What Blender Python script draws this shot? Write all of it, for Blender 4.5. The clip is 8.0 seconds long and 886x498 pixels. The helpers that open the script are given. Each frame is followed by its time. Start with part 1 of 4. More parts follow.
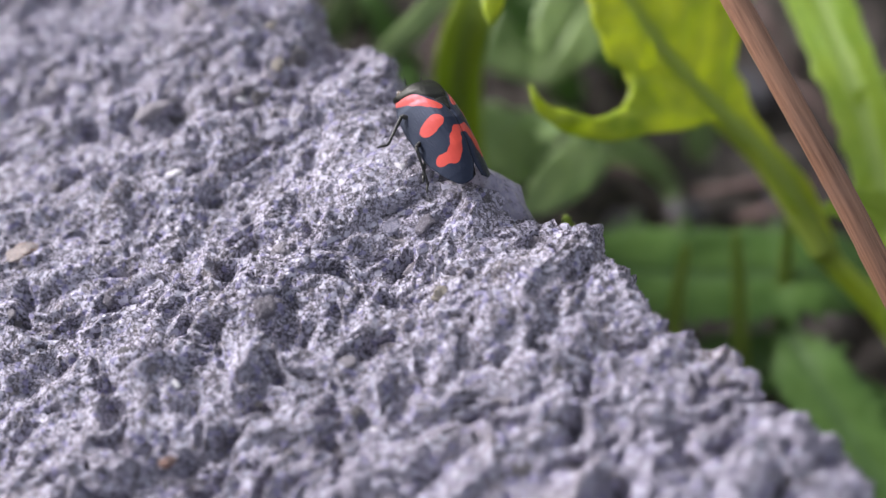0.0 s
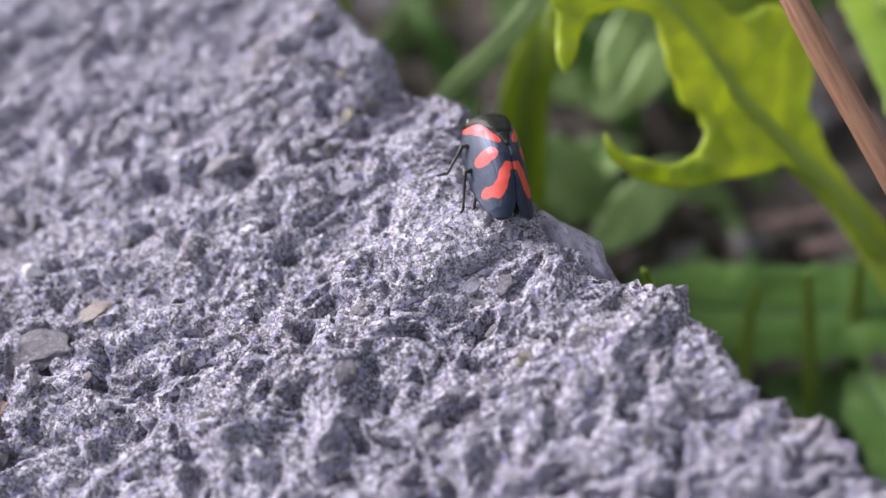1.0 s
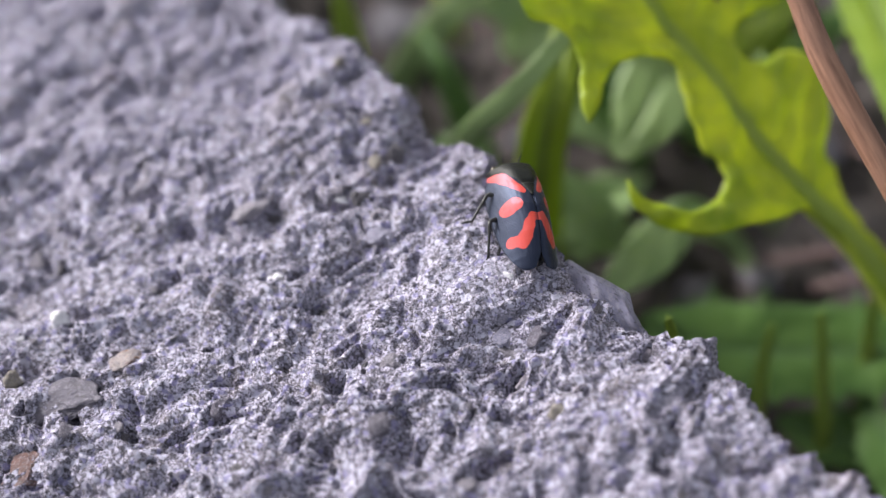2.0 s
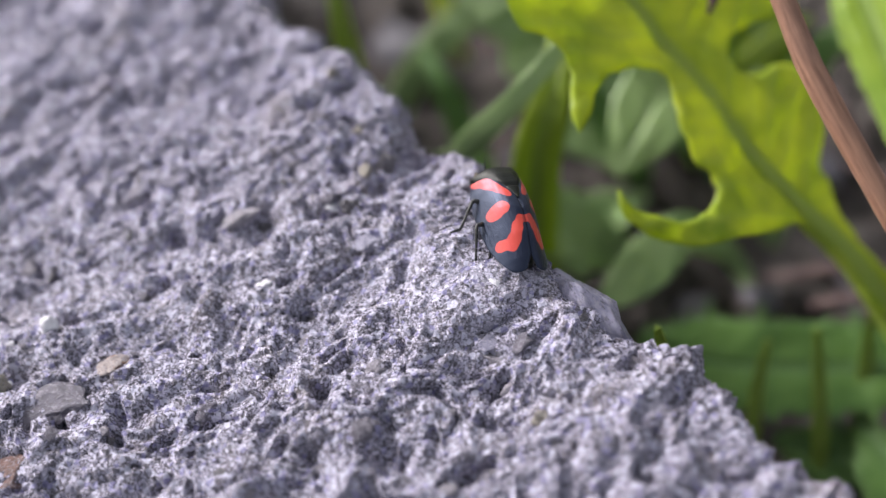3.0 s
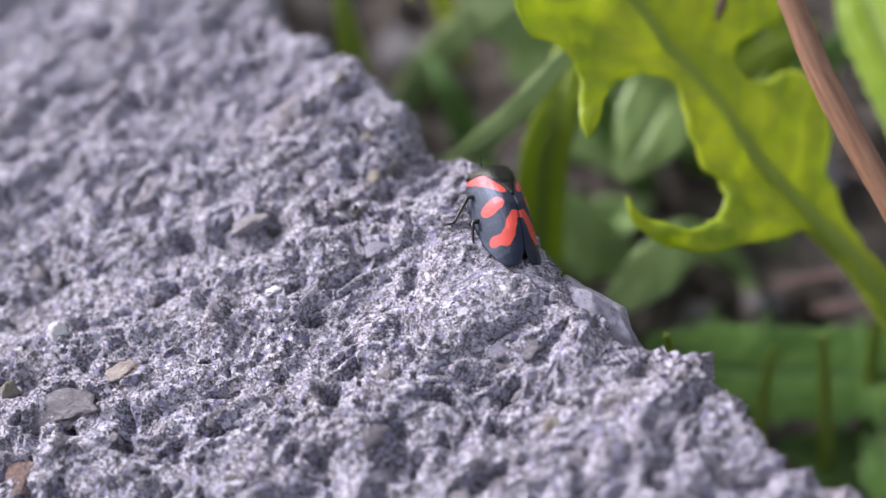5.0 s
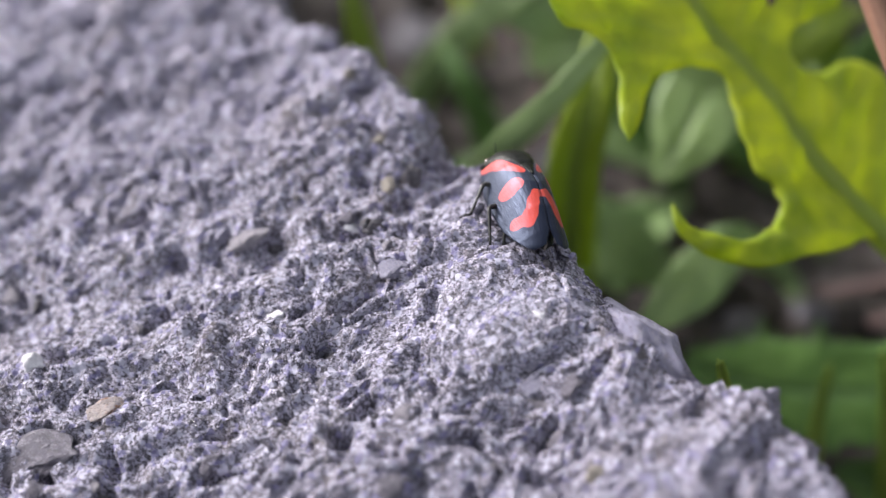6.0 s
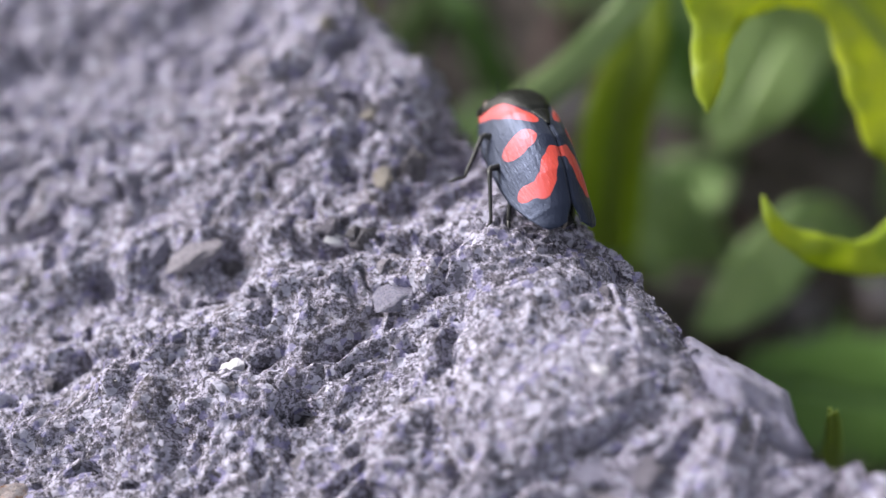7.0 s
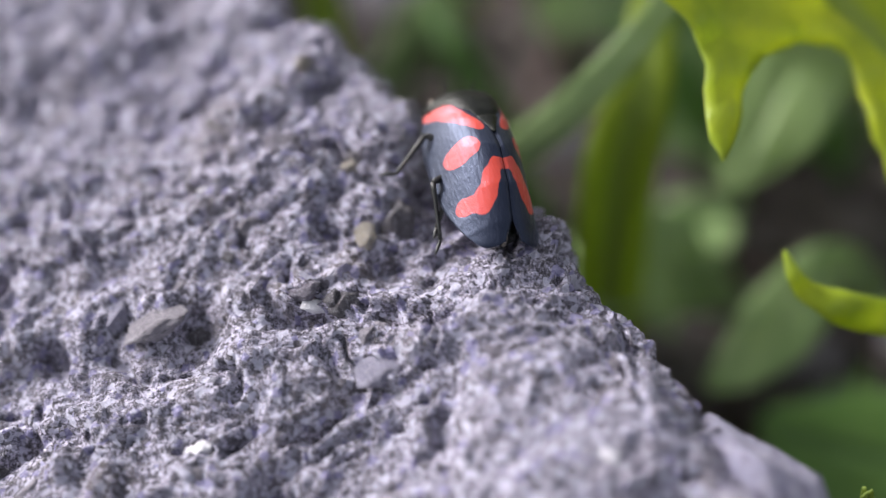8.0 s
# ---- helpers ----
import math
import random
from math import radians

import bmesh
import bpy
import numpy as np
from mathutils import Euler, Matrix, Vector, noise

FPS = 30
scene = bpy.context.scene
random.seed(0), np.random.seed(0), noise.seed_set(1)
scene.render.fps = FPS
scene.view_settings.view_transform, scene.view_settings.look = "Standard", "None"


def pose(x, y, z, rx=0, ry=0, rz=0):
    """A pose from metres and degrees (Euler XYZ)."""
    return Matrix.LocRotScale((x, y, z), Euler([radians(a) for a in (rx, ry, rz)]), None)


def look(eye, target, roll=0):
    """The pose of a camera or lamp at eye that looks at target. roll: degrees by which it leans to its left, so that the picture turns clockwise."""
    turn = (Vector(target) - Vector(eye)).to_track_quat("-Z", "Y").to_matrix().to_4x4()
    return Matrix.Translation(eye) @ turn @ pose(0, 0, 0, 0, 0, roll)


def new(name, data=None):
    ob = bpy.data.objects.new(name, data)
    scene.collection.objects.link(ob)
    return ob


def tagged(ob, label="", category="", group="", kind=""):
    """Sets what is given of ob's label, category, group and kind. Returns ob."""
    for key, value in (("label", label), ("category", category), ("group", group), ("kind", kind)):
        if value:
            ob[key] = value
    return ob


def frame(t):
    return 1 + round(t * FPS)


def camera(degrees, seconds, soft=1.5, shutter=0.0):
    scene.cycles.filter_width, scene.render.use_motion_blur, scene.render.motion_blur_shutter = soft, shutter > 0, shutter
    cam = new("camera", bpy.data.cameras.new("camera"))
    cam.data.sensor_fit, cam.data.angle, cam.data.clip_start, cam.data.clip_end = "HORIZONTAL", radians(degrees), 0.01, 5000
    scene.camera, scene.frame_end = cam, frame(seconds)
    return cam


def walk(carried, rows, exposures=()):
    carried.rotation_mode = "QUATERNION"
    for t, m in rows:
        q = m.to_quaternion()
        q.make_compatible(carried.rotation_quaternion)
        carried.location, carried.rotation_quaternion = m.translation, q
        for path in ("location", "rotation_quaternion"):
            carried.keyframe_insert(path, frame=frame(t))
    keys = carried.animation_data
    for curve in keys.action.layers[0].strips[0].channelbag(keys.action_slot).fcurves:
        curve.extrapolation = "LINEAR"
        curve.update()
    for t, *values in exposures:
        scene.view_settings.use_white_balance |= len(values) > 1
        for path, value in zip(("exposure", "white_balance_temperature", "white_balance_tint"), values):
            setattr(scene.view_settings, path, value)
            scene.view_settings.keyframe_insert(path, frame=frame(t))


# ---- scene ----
from mathutils.geometry import delaunay_2d_cdt

CM = 0.01

cam = camera(39.0, 8.0, soft=1.2)
PATH = [
    (0, (0.02251, -0.05759, 0.07119), (0.01273, -0.02981, 0.03079), -15.50),
    (0.5, (0.02045, -0.05449, 0.07224), (0.00974, -0.02703, 0.03184), -17.15),
    (1, (0.01807, -0.05286, 0.07376), (0.00746, -0.02569, 0.03316), -17.35),
    (1.5, (0.01591, -0.05167, 0.07519), (0.00590, -0.02444, 0.03447), -16.54),
    (2, (0.01468, -0.05094, 0.07665), (0.00484, -0.02347, 0.03605), -15.88),
    (2.2, (0.01766, -0.05117, 0.07567), (0.00686, -0.02338, 0.03553), -16.88),
    (3.3, (0.01692, -0.05225, 0.07530), (0.00635, -0.02383, 0.03554), -16.12),
    (3.5, (0.01741, -0.05225, 0.07536), (0.00673, -0.02387, 0.03560), -16.41),
    (4, (0.01778, -0.05174, 0.07656), (0.00728, -0.02343, 0.03670), -15.77),
    (4.5, (0.01604, -0.05170, 0.07683), (0.00562, -0.02318, 0.03711), -15.40),
    (4.7, (0.01642, -0.05223, 0.07636), (0.00596, -0.02365, 0.03669), -15.53),
    (5.8, (0.01302, -0.04725, 0.07121), (0.00281, -0.01908, 0.03118), -15.99),
    (6, (0.01257, -0.04405, 0.06824), (0.00184, -0.01603, 0.02824), -16.81),
    (6.5, (0.00818, -0.03495, 0.05959), (-0.00170, -0.00834, 0.01843), -16.74),
    (7, (0.00585, -0.02671, 0.05338), (-0.00409, -0.00173, 0.01123), -18.33),
    (7.5, (0.00473, -0.02301, 0.04955), (-0.00533, 0.00231, 0.00762), -18.90),
    (8, (0.00466, -0.02191, 0.04897), (-0.00493, 0.00395, 0.00727), -17.66),
]
walk(cam, [(t, look(eye, target, roll)) for t, eye, target, roll in PATH])
cam.data.dof.use_dof = True
cam.data.dof.aperture_fstop = 12.0

# ---- world and sun: soft daylight, brightest from the left ----
SUN_FROM = Vector((-0.74, 0.40, 0.54)).normalized()
world = bpy.data.worlds.new("sky")
scene.world = world
world.use_nodes = True
wn, wl = world.node_tree.nodes, world.node_tree.links
sky = wn.new("ShaderNodeTexSky")
sky.sky_type = "NISHITA"
sky.sun_disc = False
sky.sun_elevation = math.asin(SUN_FROM.z)
sky.sun_rotation = math.atan2(SUN_FROM.x, SUN_FROM.y)
sky.air_density, sky.dust_density, sky.ozone_density = 1.0, 4.5, 1.0
soft = wn.new("ShaderNodeHueSaturation")  # thin cloud takes the blue out of the sky
soft.inputs["Saturation"].default_value = 0.3
wl.new(sky.outputs[0], soft.inputs["Color"])
wl.new(soft.outputs[0], wn["Background"].inputs[0])
wn["Background"].inputs[1].default_value = 0.15
sun = new("sun", bpy.data.lights.new("sun", "SUN"))
sun.data.energy, sun.data.angle, sun.data.color = 2.9, radians(15), (1.0, 0.96, 0.98)
sun.matrix_world = look(SUN_FROM, (0, 0, 0))
scene.view_settings.exposure = 0.68


# ---- materials ----
class Mat:
    """A small wrapper to write node materials in few lines."""

    def __init__(self, name, rough=0.6, **sockets):
        self.m = bpy.data.materials.new(name)
        self.m.use_nodes = True
        self.t = self.m.node_tree
        self.b = self.t.nodes["Principled BSDF"]
        self.b.inputs["Roughness"].default_value = rough
        for k, v in sockets.items():
            self.b.inputs[k.replace("_", " ")].default_value = v
        self.pos = self.t.nodes.new("ShaderNodeTexCoord").outputs["Object"]

    def node(self, kind, **values):
        n = self.t.nodes.new(kind)
        for k, v in values.items():
            n.inputs[k.replace("_", " ")].default_value = v
        return n

    def link(self, a, b):
        self.t.links.new(a, b)

    def noise(self, scale, detail=4.0, rough=0.6, vec=None):
        """Noise with features of about 1/scale centimetres."""
        n = self.node("ShaderNodeTexNoise", Scale=scale / CM, Detail=detail, Roughness=rough)
        self.link(vec or self.pos, n.inputs["Vector"])
        return n.outputs["Fac"]

    def voronoi(self, scale, out="Color", feature="F1"):
        n = self.node("ShaderNodeTexVoronoi", Scale=scale / CM)
        n.feature = feature
        self.link(self.pos, n.inputs["Vector"])
        return n.outputs[out]

    def attr(self, name, out="Fac"):
        n = self.node("ShaderNodeAttribute")
        n.attribute_name = name
        return n.outputs[out]

    def ramp(self, fac, stops, smooth=False):
        n = self.node("ShaderNodeValToRGB")
        r = n.color_ramp
        if smooth:
            r.interpolation = "EASE"
        while len(r.elements) < len(stops):
            r.elements.new(0.5)
        for e, (p, c) in zip(r.elements, stops):
            e.position, e.color = p, (*(c if isinstance(c, tuple) else (c, c, c)), 1)
        self.link(fac, n.inputs[0])
        return n.outputs[0]

    def mix(self, fac, a, b, blend="MIX"):
        n = self.node("ShaderNodeMix")
        n.data_type, n.blend_type = "RGBA", blend
        for s, v in ((n.inputs["Factor"], fac), (n.inputs["A"], a), (n.inputs["B"], b)):
            if isinstance(v, (int, float)):
                s.default_value = v if s.type == "VALUE" else (v, v, v, 1)
            elif isinstance(v, tuple):
                s.default_value = (*v, 1)
            else:
                self.link(v, s)
        return n.outputs["Result"]

    def math(self, op, a, b=0.0):
        n = self.node("ShaderNodeMath")
        n.operation = op
        for s, v in zip(n.inputs, (a, b)):
            if isinstance(v, (int, float)):
                s.default_value = v
            else:
                self.link(v, s)
        return n.outputs[0]

    def colour(self, out):
        self.link(out, self.b.inputs["Base Color"])

    def rough(self, out):
        self.link(out, self.b.inputs["Roughness"])

    def bump(self, height, depth, strength=1.0):
        n = self.node("ShaderNodeBump", Strength=strength, Distance=depth * CM)
        self.link(height, n.inputs["Height"])
        self.link(n.outputs[0], self.b.inputs["Normal"])


def concrete():
    m = Mat("weathered_concrete", 0.8, Specular_IOR_Level=0.4)
    big = m.noise(0.9, 5, 0.6)
    fine = m.noise(48, 6, 0.75)
    patch = m.noise(7.5, 7, 0.72)
    base = m.mix(m.ramp(big, [(0.35, 0.0), (0.65, 1.0)]), (0.29, 0.255, 0.30), (0.41, 0.365, 0.42))
    # cement of mixed tints: brownish, violet and grey stretches
    hue = m.noise(3.2, 5, 0.65)
    base = m.mix(m.ramp(hue, [(0.40, 0.55), (0.50, 0.0)]), base, (0.34, 0.285, 0.27))
    base = m.mix(m.ramp(m.noise(4.6, 5, 0.7), [(0.54, 0.0), (0.64, 0.6)]), base, (0.37, 0.34, 0.50))
    # grains of mixed sand and stone chips
    base = m.mix(m.attr("grainy"), base, m.attr("grain", "Color"))
    base = m.mix(m.ramp(patch, [(0.53, 0.0), (0.64, 0.65)]), base, (0.64, 0.60, 0.67))
    base = m.mix(m.ramp(patch, [(0.36, 0.3), (0.42, 0.0)]), base, (0.15, 0.13, 0.13))
    base = m.mix(m.ramp(fine, [(0.43, 0.85), (0.485, 0.0)]), base, (0.06, 0.054, 0.055))
    base = m.mix(m.ramp(fine, [(0.515, 0.0), (0.56, 0.95)]), base, (0.92, 0.87, 0.95))
    dust = m.noise(95, 4, 0.7)
    base = m.mix(m.ramp(dust, [(0.40, 0.4), (0.48, 0.0)]), base, (0.12, 0.105, 0.11))
    base = m.mix(m.ramp(dust, [(0.52, 0.0), (0.62, 0.6)]), base, (0.68, 0.64, 0.68))
    # a paler patch on the hump at the edge, ending at its crest
    base = m.mix(m.math("MULTIPLY", m.attr("hump_pale"), m.ramp(m.noise(11, 6, 0.7), [(0.47, 0.0), (0.55, 0.5)])), base, (0.76, 0.73, 0.79))
    # fine sand: pale and dark specks
    cell = m.voronoi(46)
    speck = m.node("ShaderNodeSeparateColor")
    m.link(cell, speck.inputs[0])
    base = m.mix(m.ramp(speck.outputs[0], [(0.84, 0.0), (0.88, 0.9)]), base, (0.86, 0.83, 0.90))
    base = m.mix(m.ramp(speck.outputs[1], [(0.82, 0.0), (0.88, 0.6)]), base, (0.08, 0.072, 0.075))
    # larger crystals that catch the light, and dark grains between them
    crystal = m.node("ShaderNodeSeparateColor")
    m.link(m.voronoi(27), crystal.inputs[0])
    base = m.mix(m.ramp(crystal.outputs[0], [(0.88, 0.0), (0.90, 0.8)]), base, (0.88, 0.86, 0.92))
    base = m.mix(m.ramp(crystal.outputs[1], [(0.88, 0.0), (0.90, 0.6)]), base, (0.08, 0.072, 0.075))
    base = m.mix(m.ramp(crystal.outputs[2], [(0.91, 0.0), (0.93, 0.7)]), base, (0.40, 0.37, 0.58))
    # faint ochre stains
    base = m.mix(m.ramp(m.noise(2.3, 3), [(0.58, 0.0), (0.72, 0.35)]), base, (0.38, 0.31, 0.22))
    base = m.mix(1.0, base, (0.635, 0.635, 0.735), "MULTIPLY")
    m.colour(base)
    m.rough(m.ramp(speck.outputs[2], [(0.0, 0.9), (0.72, 0.7), (0.86, 0.22)]))
    m.bump(m.math("ADD", m.noise(46, 6, 0.78), m.math("MULTIPLY", m.voronoi(60, "Distance"), 0.5)), 0.020, 1.0)
    return m.m


def stone(name, a, b, rough=0.6, spots=None):
    m = Mat(name, rough)
    base = m.mix(m.ramp(m.noise(2.4, 6, 0.7), [(0.32, 0.0), (0.68, 1.0)]), a, b)
    if spots:
        base = m.mix(m.ramp(m.noise(1.2, 3), [(0.55, 0.0), (0.63, 0.9)]), base, spots)
    # cement dust and dark pores
    base = m.mix(m.ramp(m.noise(6.0, 6, 0.75), [(0.50, 0.0), (0.60, 0.6)]), base, (0.46, 0.43, 0.50))
    base = m.mix(m.ramp(m.noise(9.0, 5, 0.7), [(0.36, 0.7), (0.46, 0.0)]), base, (0.10, 0.09, 0.10))
    rnd = m.node("ShaderNodeObjectInfo").outputs["Random"]
    base = m.mix(m.ramp(rnd, [(0.0, 0.0), (1.0, 0.3)]), base, (0.16, 0.15, 0.17))
    m.colour(base)
    m.bump(m.noise(6.0, 6, 0.75), 0.05, 0.9)
    return m.m


def soil():
    m = Mat("dark_soil", 0.95)
    base = m.mix(m.ramp(m.noise(1.2, 6, 0.65), [(0.35, 0.0), (0.65, 1.0)]), (0.035, 0.03, 0.026), (0.15, 0.125, 0.115))
    base = m.mix(m.ramp(m.noise(0.6, 2), [(0.55, 0.0), (0.65, 0.7)]), base, (0.19, 0.17, 0.165))
    m.colour(base)
    m.bump(m.noise(5, 6, 0.7), 0.2, 1.0)
    return m.m


def leaf_mat(name, blade, pale, vein, gloss=0.45, glow=0.45):
    """Leaf: gloss above, light passing through the blade, paler ribs."""
    m = Mat(name, gloss, Specular_IOR_Level=0.4)
    col = m.mix(m.ramp(m.noise(1.3, 3), [(0.38, 0.0), (0.62, 1.0)]), blade, pale)
    col = m.mix(m.ramp(m.noise(7, 4), [(0.45, 0.0), (0.75, 0.4)]), col, pale)
    col = m.mix(m.ramp(m.attr("rib"), [(0.0, 0.9), (0.055, 0.75), (0.09, 0.0)]), col, vein)
    side = m.attr("side")
    col = m.mix(m.ramp(side, [(0.80, 0.0), (0.97, 0.55)]), col, vein)
    col = m.mix(m.math("MULTIPLY", m.attr("vein"), 0.45), col, vein)
    m.colour(col)
    m.bump(m.math("ADD", m.noise(4, 4), m.math("MULTIPLY", side, 0.12)), 0.05, 0.6)
    tr = m.node("ShaderNodeBsdfTranslucent")
    m.link(m.mix(0.5, col, pale), tr.inputs["Color"])
    sh = m.node("ShaderNodeMixShader")
    sh.inputs[0].default_value = glow
    m.link(m.b.outputs[0], sh.inputs[1])
    m.link(tr.outputs[0], sh.inputs[2])
    m.link(sh.outputs[0], m.t.nodes["Material Output"].inputs[0])
    return m.m


def twig_mat():
    m = Mat("dry_brown_stem", 0.55)
    v = m.node("ShaderNodeCombineXYZ")
    m.link(m.attr("turn"), v.inputs[0])
    m.link(m.attr("length"), v.inputs[1])
    n = m.node("ShaderNodeTexNoise", Scale=9.0, Detail=5.0, Roughness=0.65)
    m.link(v.outputs[0], n.inputs["Vector"])
    col = m.mix(m.ramp(n.outputs["Fac"], [(0.35, 0.0), (0.68, 1.0)]), (0.15, 0.07, 0.042), (0.36, 0.195, 0.125))
    m.colour(m.mix(m.ramp(m.noise(3, 3), [(0.45, 0.0), (0.7, 0.5)]), col, (0.25, 0.14, 0.10)))
    m.bump(n.outputs["Fac"], 0.02, 0.8)
    return m.m


def wing_mat():
    """Black wing case with the red marks laid down in the mark attribute."""
    m = Mat("black_and_red_wing_case", 0.42, Specular_IOR_Level=0.55, Specular_Tint=(0.55, 0.66, 1.0, 1.0), Sheen_Weight=0.13, Sheen_Roughness=0.4, Sheen_Tint=(0.72, 0.80, 1.0, 1.0))
    mark = m.ramp(m.math("ADD", m.attr("mark"), m.math("MULTIPLY", m.math("SUBTRACT", m.noise(14, 4), 0.5), 0.5)), [(0.44, 0.0), (0.56, 1.0)])
    red = m.mix(m.noise(12, 3), (0.42, 0.036, 0.018), (0.54, 0.068, 0.036))
    m.colour(m.mix(mark, (0.007, 0.009, 0.018), red))
    # fine hairs lying along the wing
    long = m.node("ShaderNodeMapping")
    long.inputs["Scale"].default_value = (1.0, 0.12, 1.0)
    m.link(m.pos, long.inputs["Vector"])
    hair = m.noise(50, 4, 0.7, long.outputs[0])
    m.bump(m.math("ADD", hair, m.math("MULTIPLY", m.noise(60, 3, 0.7), 0.6)), 0.006, 0.6)
    m.rough(m.ramp(hair, [(0.35, 0.28), (0.65, 0.50)]))
    return m.m


def plain(name, a, b, rough, scale=20, bump=0.004, **k):
    m = Mat(name, rough, **k)
    m.colour(m.mix(m.noise(scale, 4), a, b))
    m.bump(m.noise(scale * 2, 4), bump, 0.6)
    return m.m


CONCRETE = concrete()
SOIL = soil()
LEAF_BRIGHT = leaf_mat("bright_yellow_green_leaf", (0.27, 0.40, 0.03), (0.68, 0.75, 0.06), (0.40, 0.50, 0.12), 0.42, 0.6)
LEAF_LIME = leaf_mat("lime_green_leaf", (0.20, 0.33, 0.025), (0.32, 0.45, 0.045), (0.30, 0.42, 0.10))
LEAF_MID = leaf_mat("mid_green_leaf", (0.25, 0.37, 0.15), (0.34, 0.46, 0.20), (0.30, 0.42, 0.19), 0.4, 0.3)
LEAF_DARK = leaf_mat("deep_green_leaf", (0.08, 0.175, 0.035), (0.14, 0.26, 0.06), (0.12, 0.22, 0.07), 0.5, 0.3)
GRASS = leaf_mat("grass_blade_green", (0.26, 0.36, 0.03), (0.38, 0.48, 0.055), (0.28, 0.38, 0.08), 0.45, 0.45)
TWIG = twig_mat()
STRAND = plain("dark_fibre_and_stem_shade", (0.06, 0.035, 0.028), (0.14, 0.085, 0.065), 0.7, 10, 0.02)
DRY = plain("dry_purplish_stalk", (0.09, 0.055, 0.055), (0.19, 0.125, 0.115), 0.8, 8, 0.03)
WING = wing_mat()
BLACK = plain("glossy_black_shell", (0.005, 0.006, 0.006), (0.014, 0.015, 0.012), 0.34, 45, 0.006, Specular_IOR_Level=0.2)
LEG = plain("matt_black_leg", (0.008, 0.008, 0.009), (0.02, 0.019, 0.018), 0.45, 40, 0.003)
EYE = plain("brown_eye", (0.05, 0.035, 0.025), (0.10, 0.08, 0.06), 0.15, 60, 0.001)
BELLY = plain("pale_membrane", (0.10, 0.085, 0.075), (0.18, 0.16, 0.14), 0.5, 30, 0.004)
PEB_BLUE = stone("blue_grey_stone", (0.25, 0.24, 0.35), (0.44, 0.42, 0.56), 0.5)
PEB_DARK = stone("dark_grey_stone", (0.07, 0.064, 0.072), (0.14, 0.128, 0.15), 0.6)
PEB_WHITE = plain("white_quartz", (0.52, 0.50, 0.56), (0.86, 0.84, 0.88), 0.35, 3, 0.05)
PEB_PINK = stone("pale_pink_stone", (0.42, 0.34, 0.33), (0.56, 0.48, 0.47), 0.5, (0.42, 0.20, 0.09))
PEB_TAN = stone("tan_stone", (0.34, 0.30, 0.24), (0.45, 0.40, 0.33), 0.6)
PEB_RUST = stone("rust_brown_stone", (0.12, 0.045, 0.03), (0.24, 0.11, 0.08), 0.5)
PEB_PLUM = stone("dull_purple_grey_stone", (0.12, 0.105, 0.145), (0.20, 0.18, 0.235), 0.6)
PEB_GREY = stone("grey_stone", (0.25, 0.225, 0.27), (0.36, 0.33, 0.385), 0.65)


# ---- mesh helpers (all lengths in centimetres) ----
def link_mesh(name, verts, faces, mat, parent=None, label="", smooth=True, attrs=None, modifier=0.0):
    me = bpy.data.meshes.new(name)
    v = np.asarray(verts, dtype=np.float32) * CM
    me.from_pydata(v, [], faces)
    me.materials.append(mat)
    if smooth:
        me.polygons.foreach_set("use_smooth", np.ones(len(me.polygons), dtype=bool))
    for key, values in (attrs or {}).items():
        values = np.asarray(values, dtype=np.float32)
        if values.ndim == 2:
            me.attributes.new(key, "FLOAT_COLOR", "POINT").data.foreach_set("color", np.c_[values, np.ones(len(values))].astype(np.float32).ravel())
        else:
            me.attributes.new(key, "FLOAT", "POINT").data.foreach_set("value", values)
    me.update()
    ob = new(name, me)
    if parent:
        ob.parent = parent
    if label:
        ob["label"] = label
    if modifier:
        s = ob.modifiers.new("thickness", "SOLIDIFY")
        s.thickness, s.offset = modifier * CM, 0.0
    return ob


def grid_faces(nu, nv, wrap=False):
    """Quads of a grid of nu rows of nv points; wrap closes each row."""
    a = np.arange(nu * nv).reshape(nu, nv)
    if wrap:
        a = np.c_[a, a[:, :1]]
    return np.stack([a[:-1, :-1], a[:-1, 1:], a[1:, 1:], a[1:, :-1]], -1).reshape(-1, 4).tolist()


def curve_points(ctrl, n):
    """n points on a smooth curve through the control points."""
    c = np.asarray(ctrl, float)
    c = np.vstack([2 * c[0] - c[1], c, 2 * c[-1] - c[-2]])
    out = []
    for t in np.linspace(0, len(c) - 3 - 1e-6, n):
        i, f = int(t), t - int(t)
        p0, p1, p2, p3 = c[i : i + 4]
        out.append(0.5 * (2 * p1 + (p2 - p0) * f + (2 * p0 - 5 * p1 + 4 * p2 - p3) * f * f + (3 * p1 - p0 - 3 * p2 + p3) * f**3))
    return np.array(out)


def unit(v):
    v = np.asarray(v, float)
    return v / np.maximum(np.linalg.norm(v, axis=-1, keepdims=True), 1e-9)


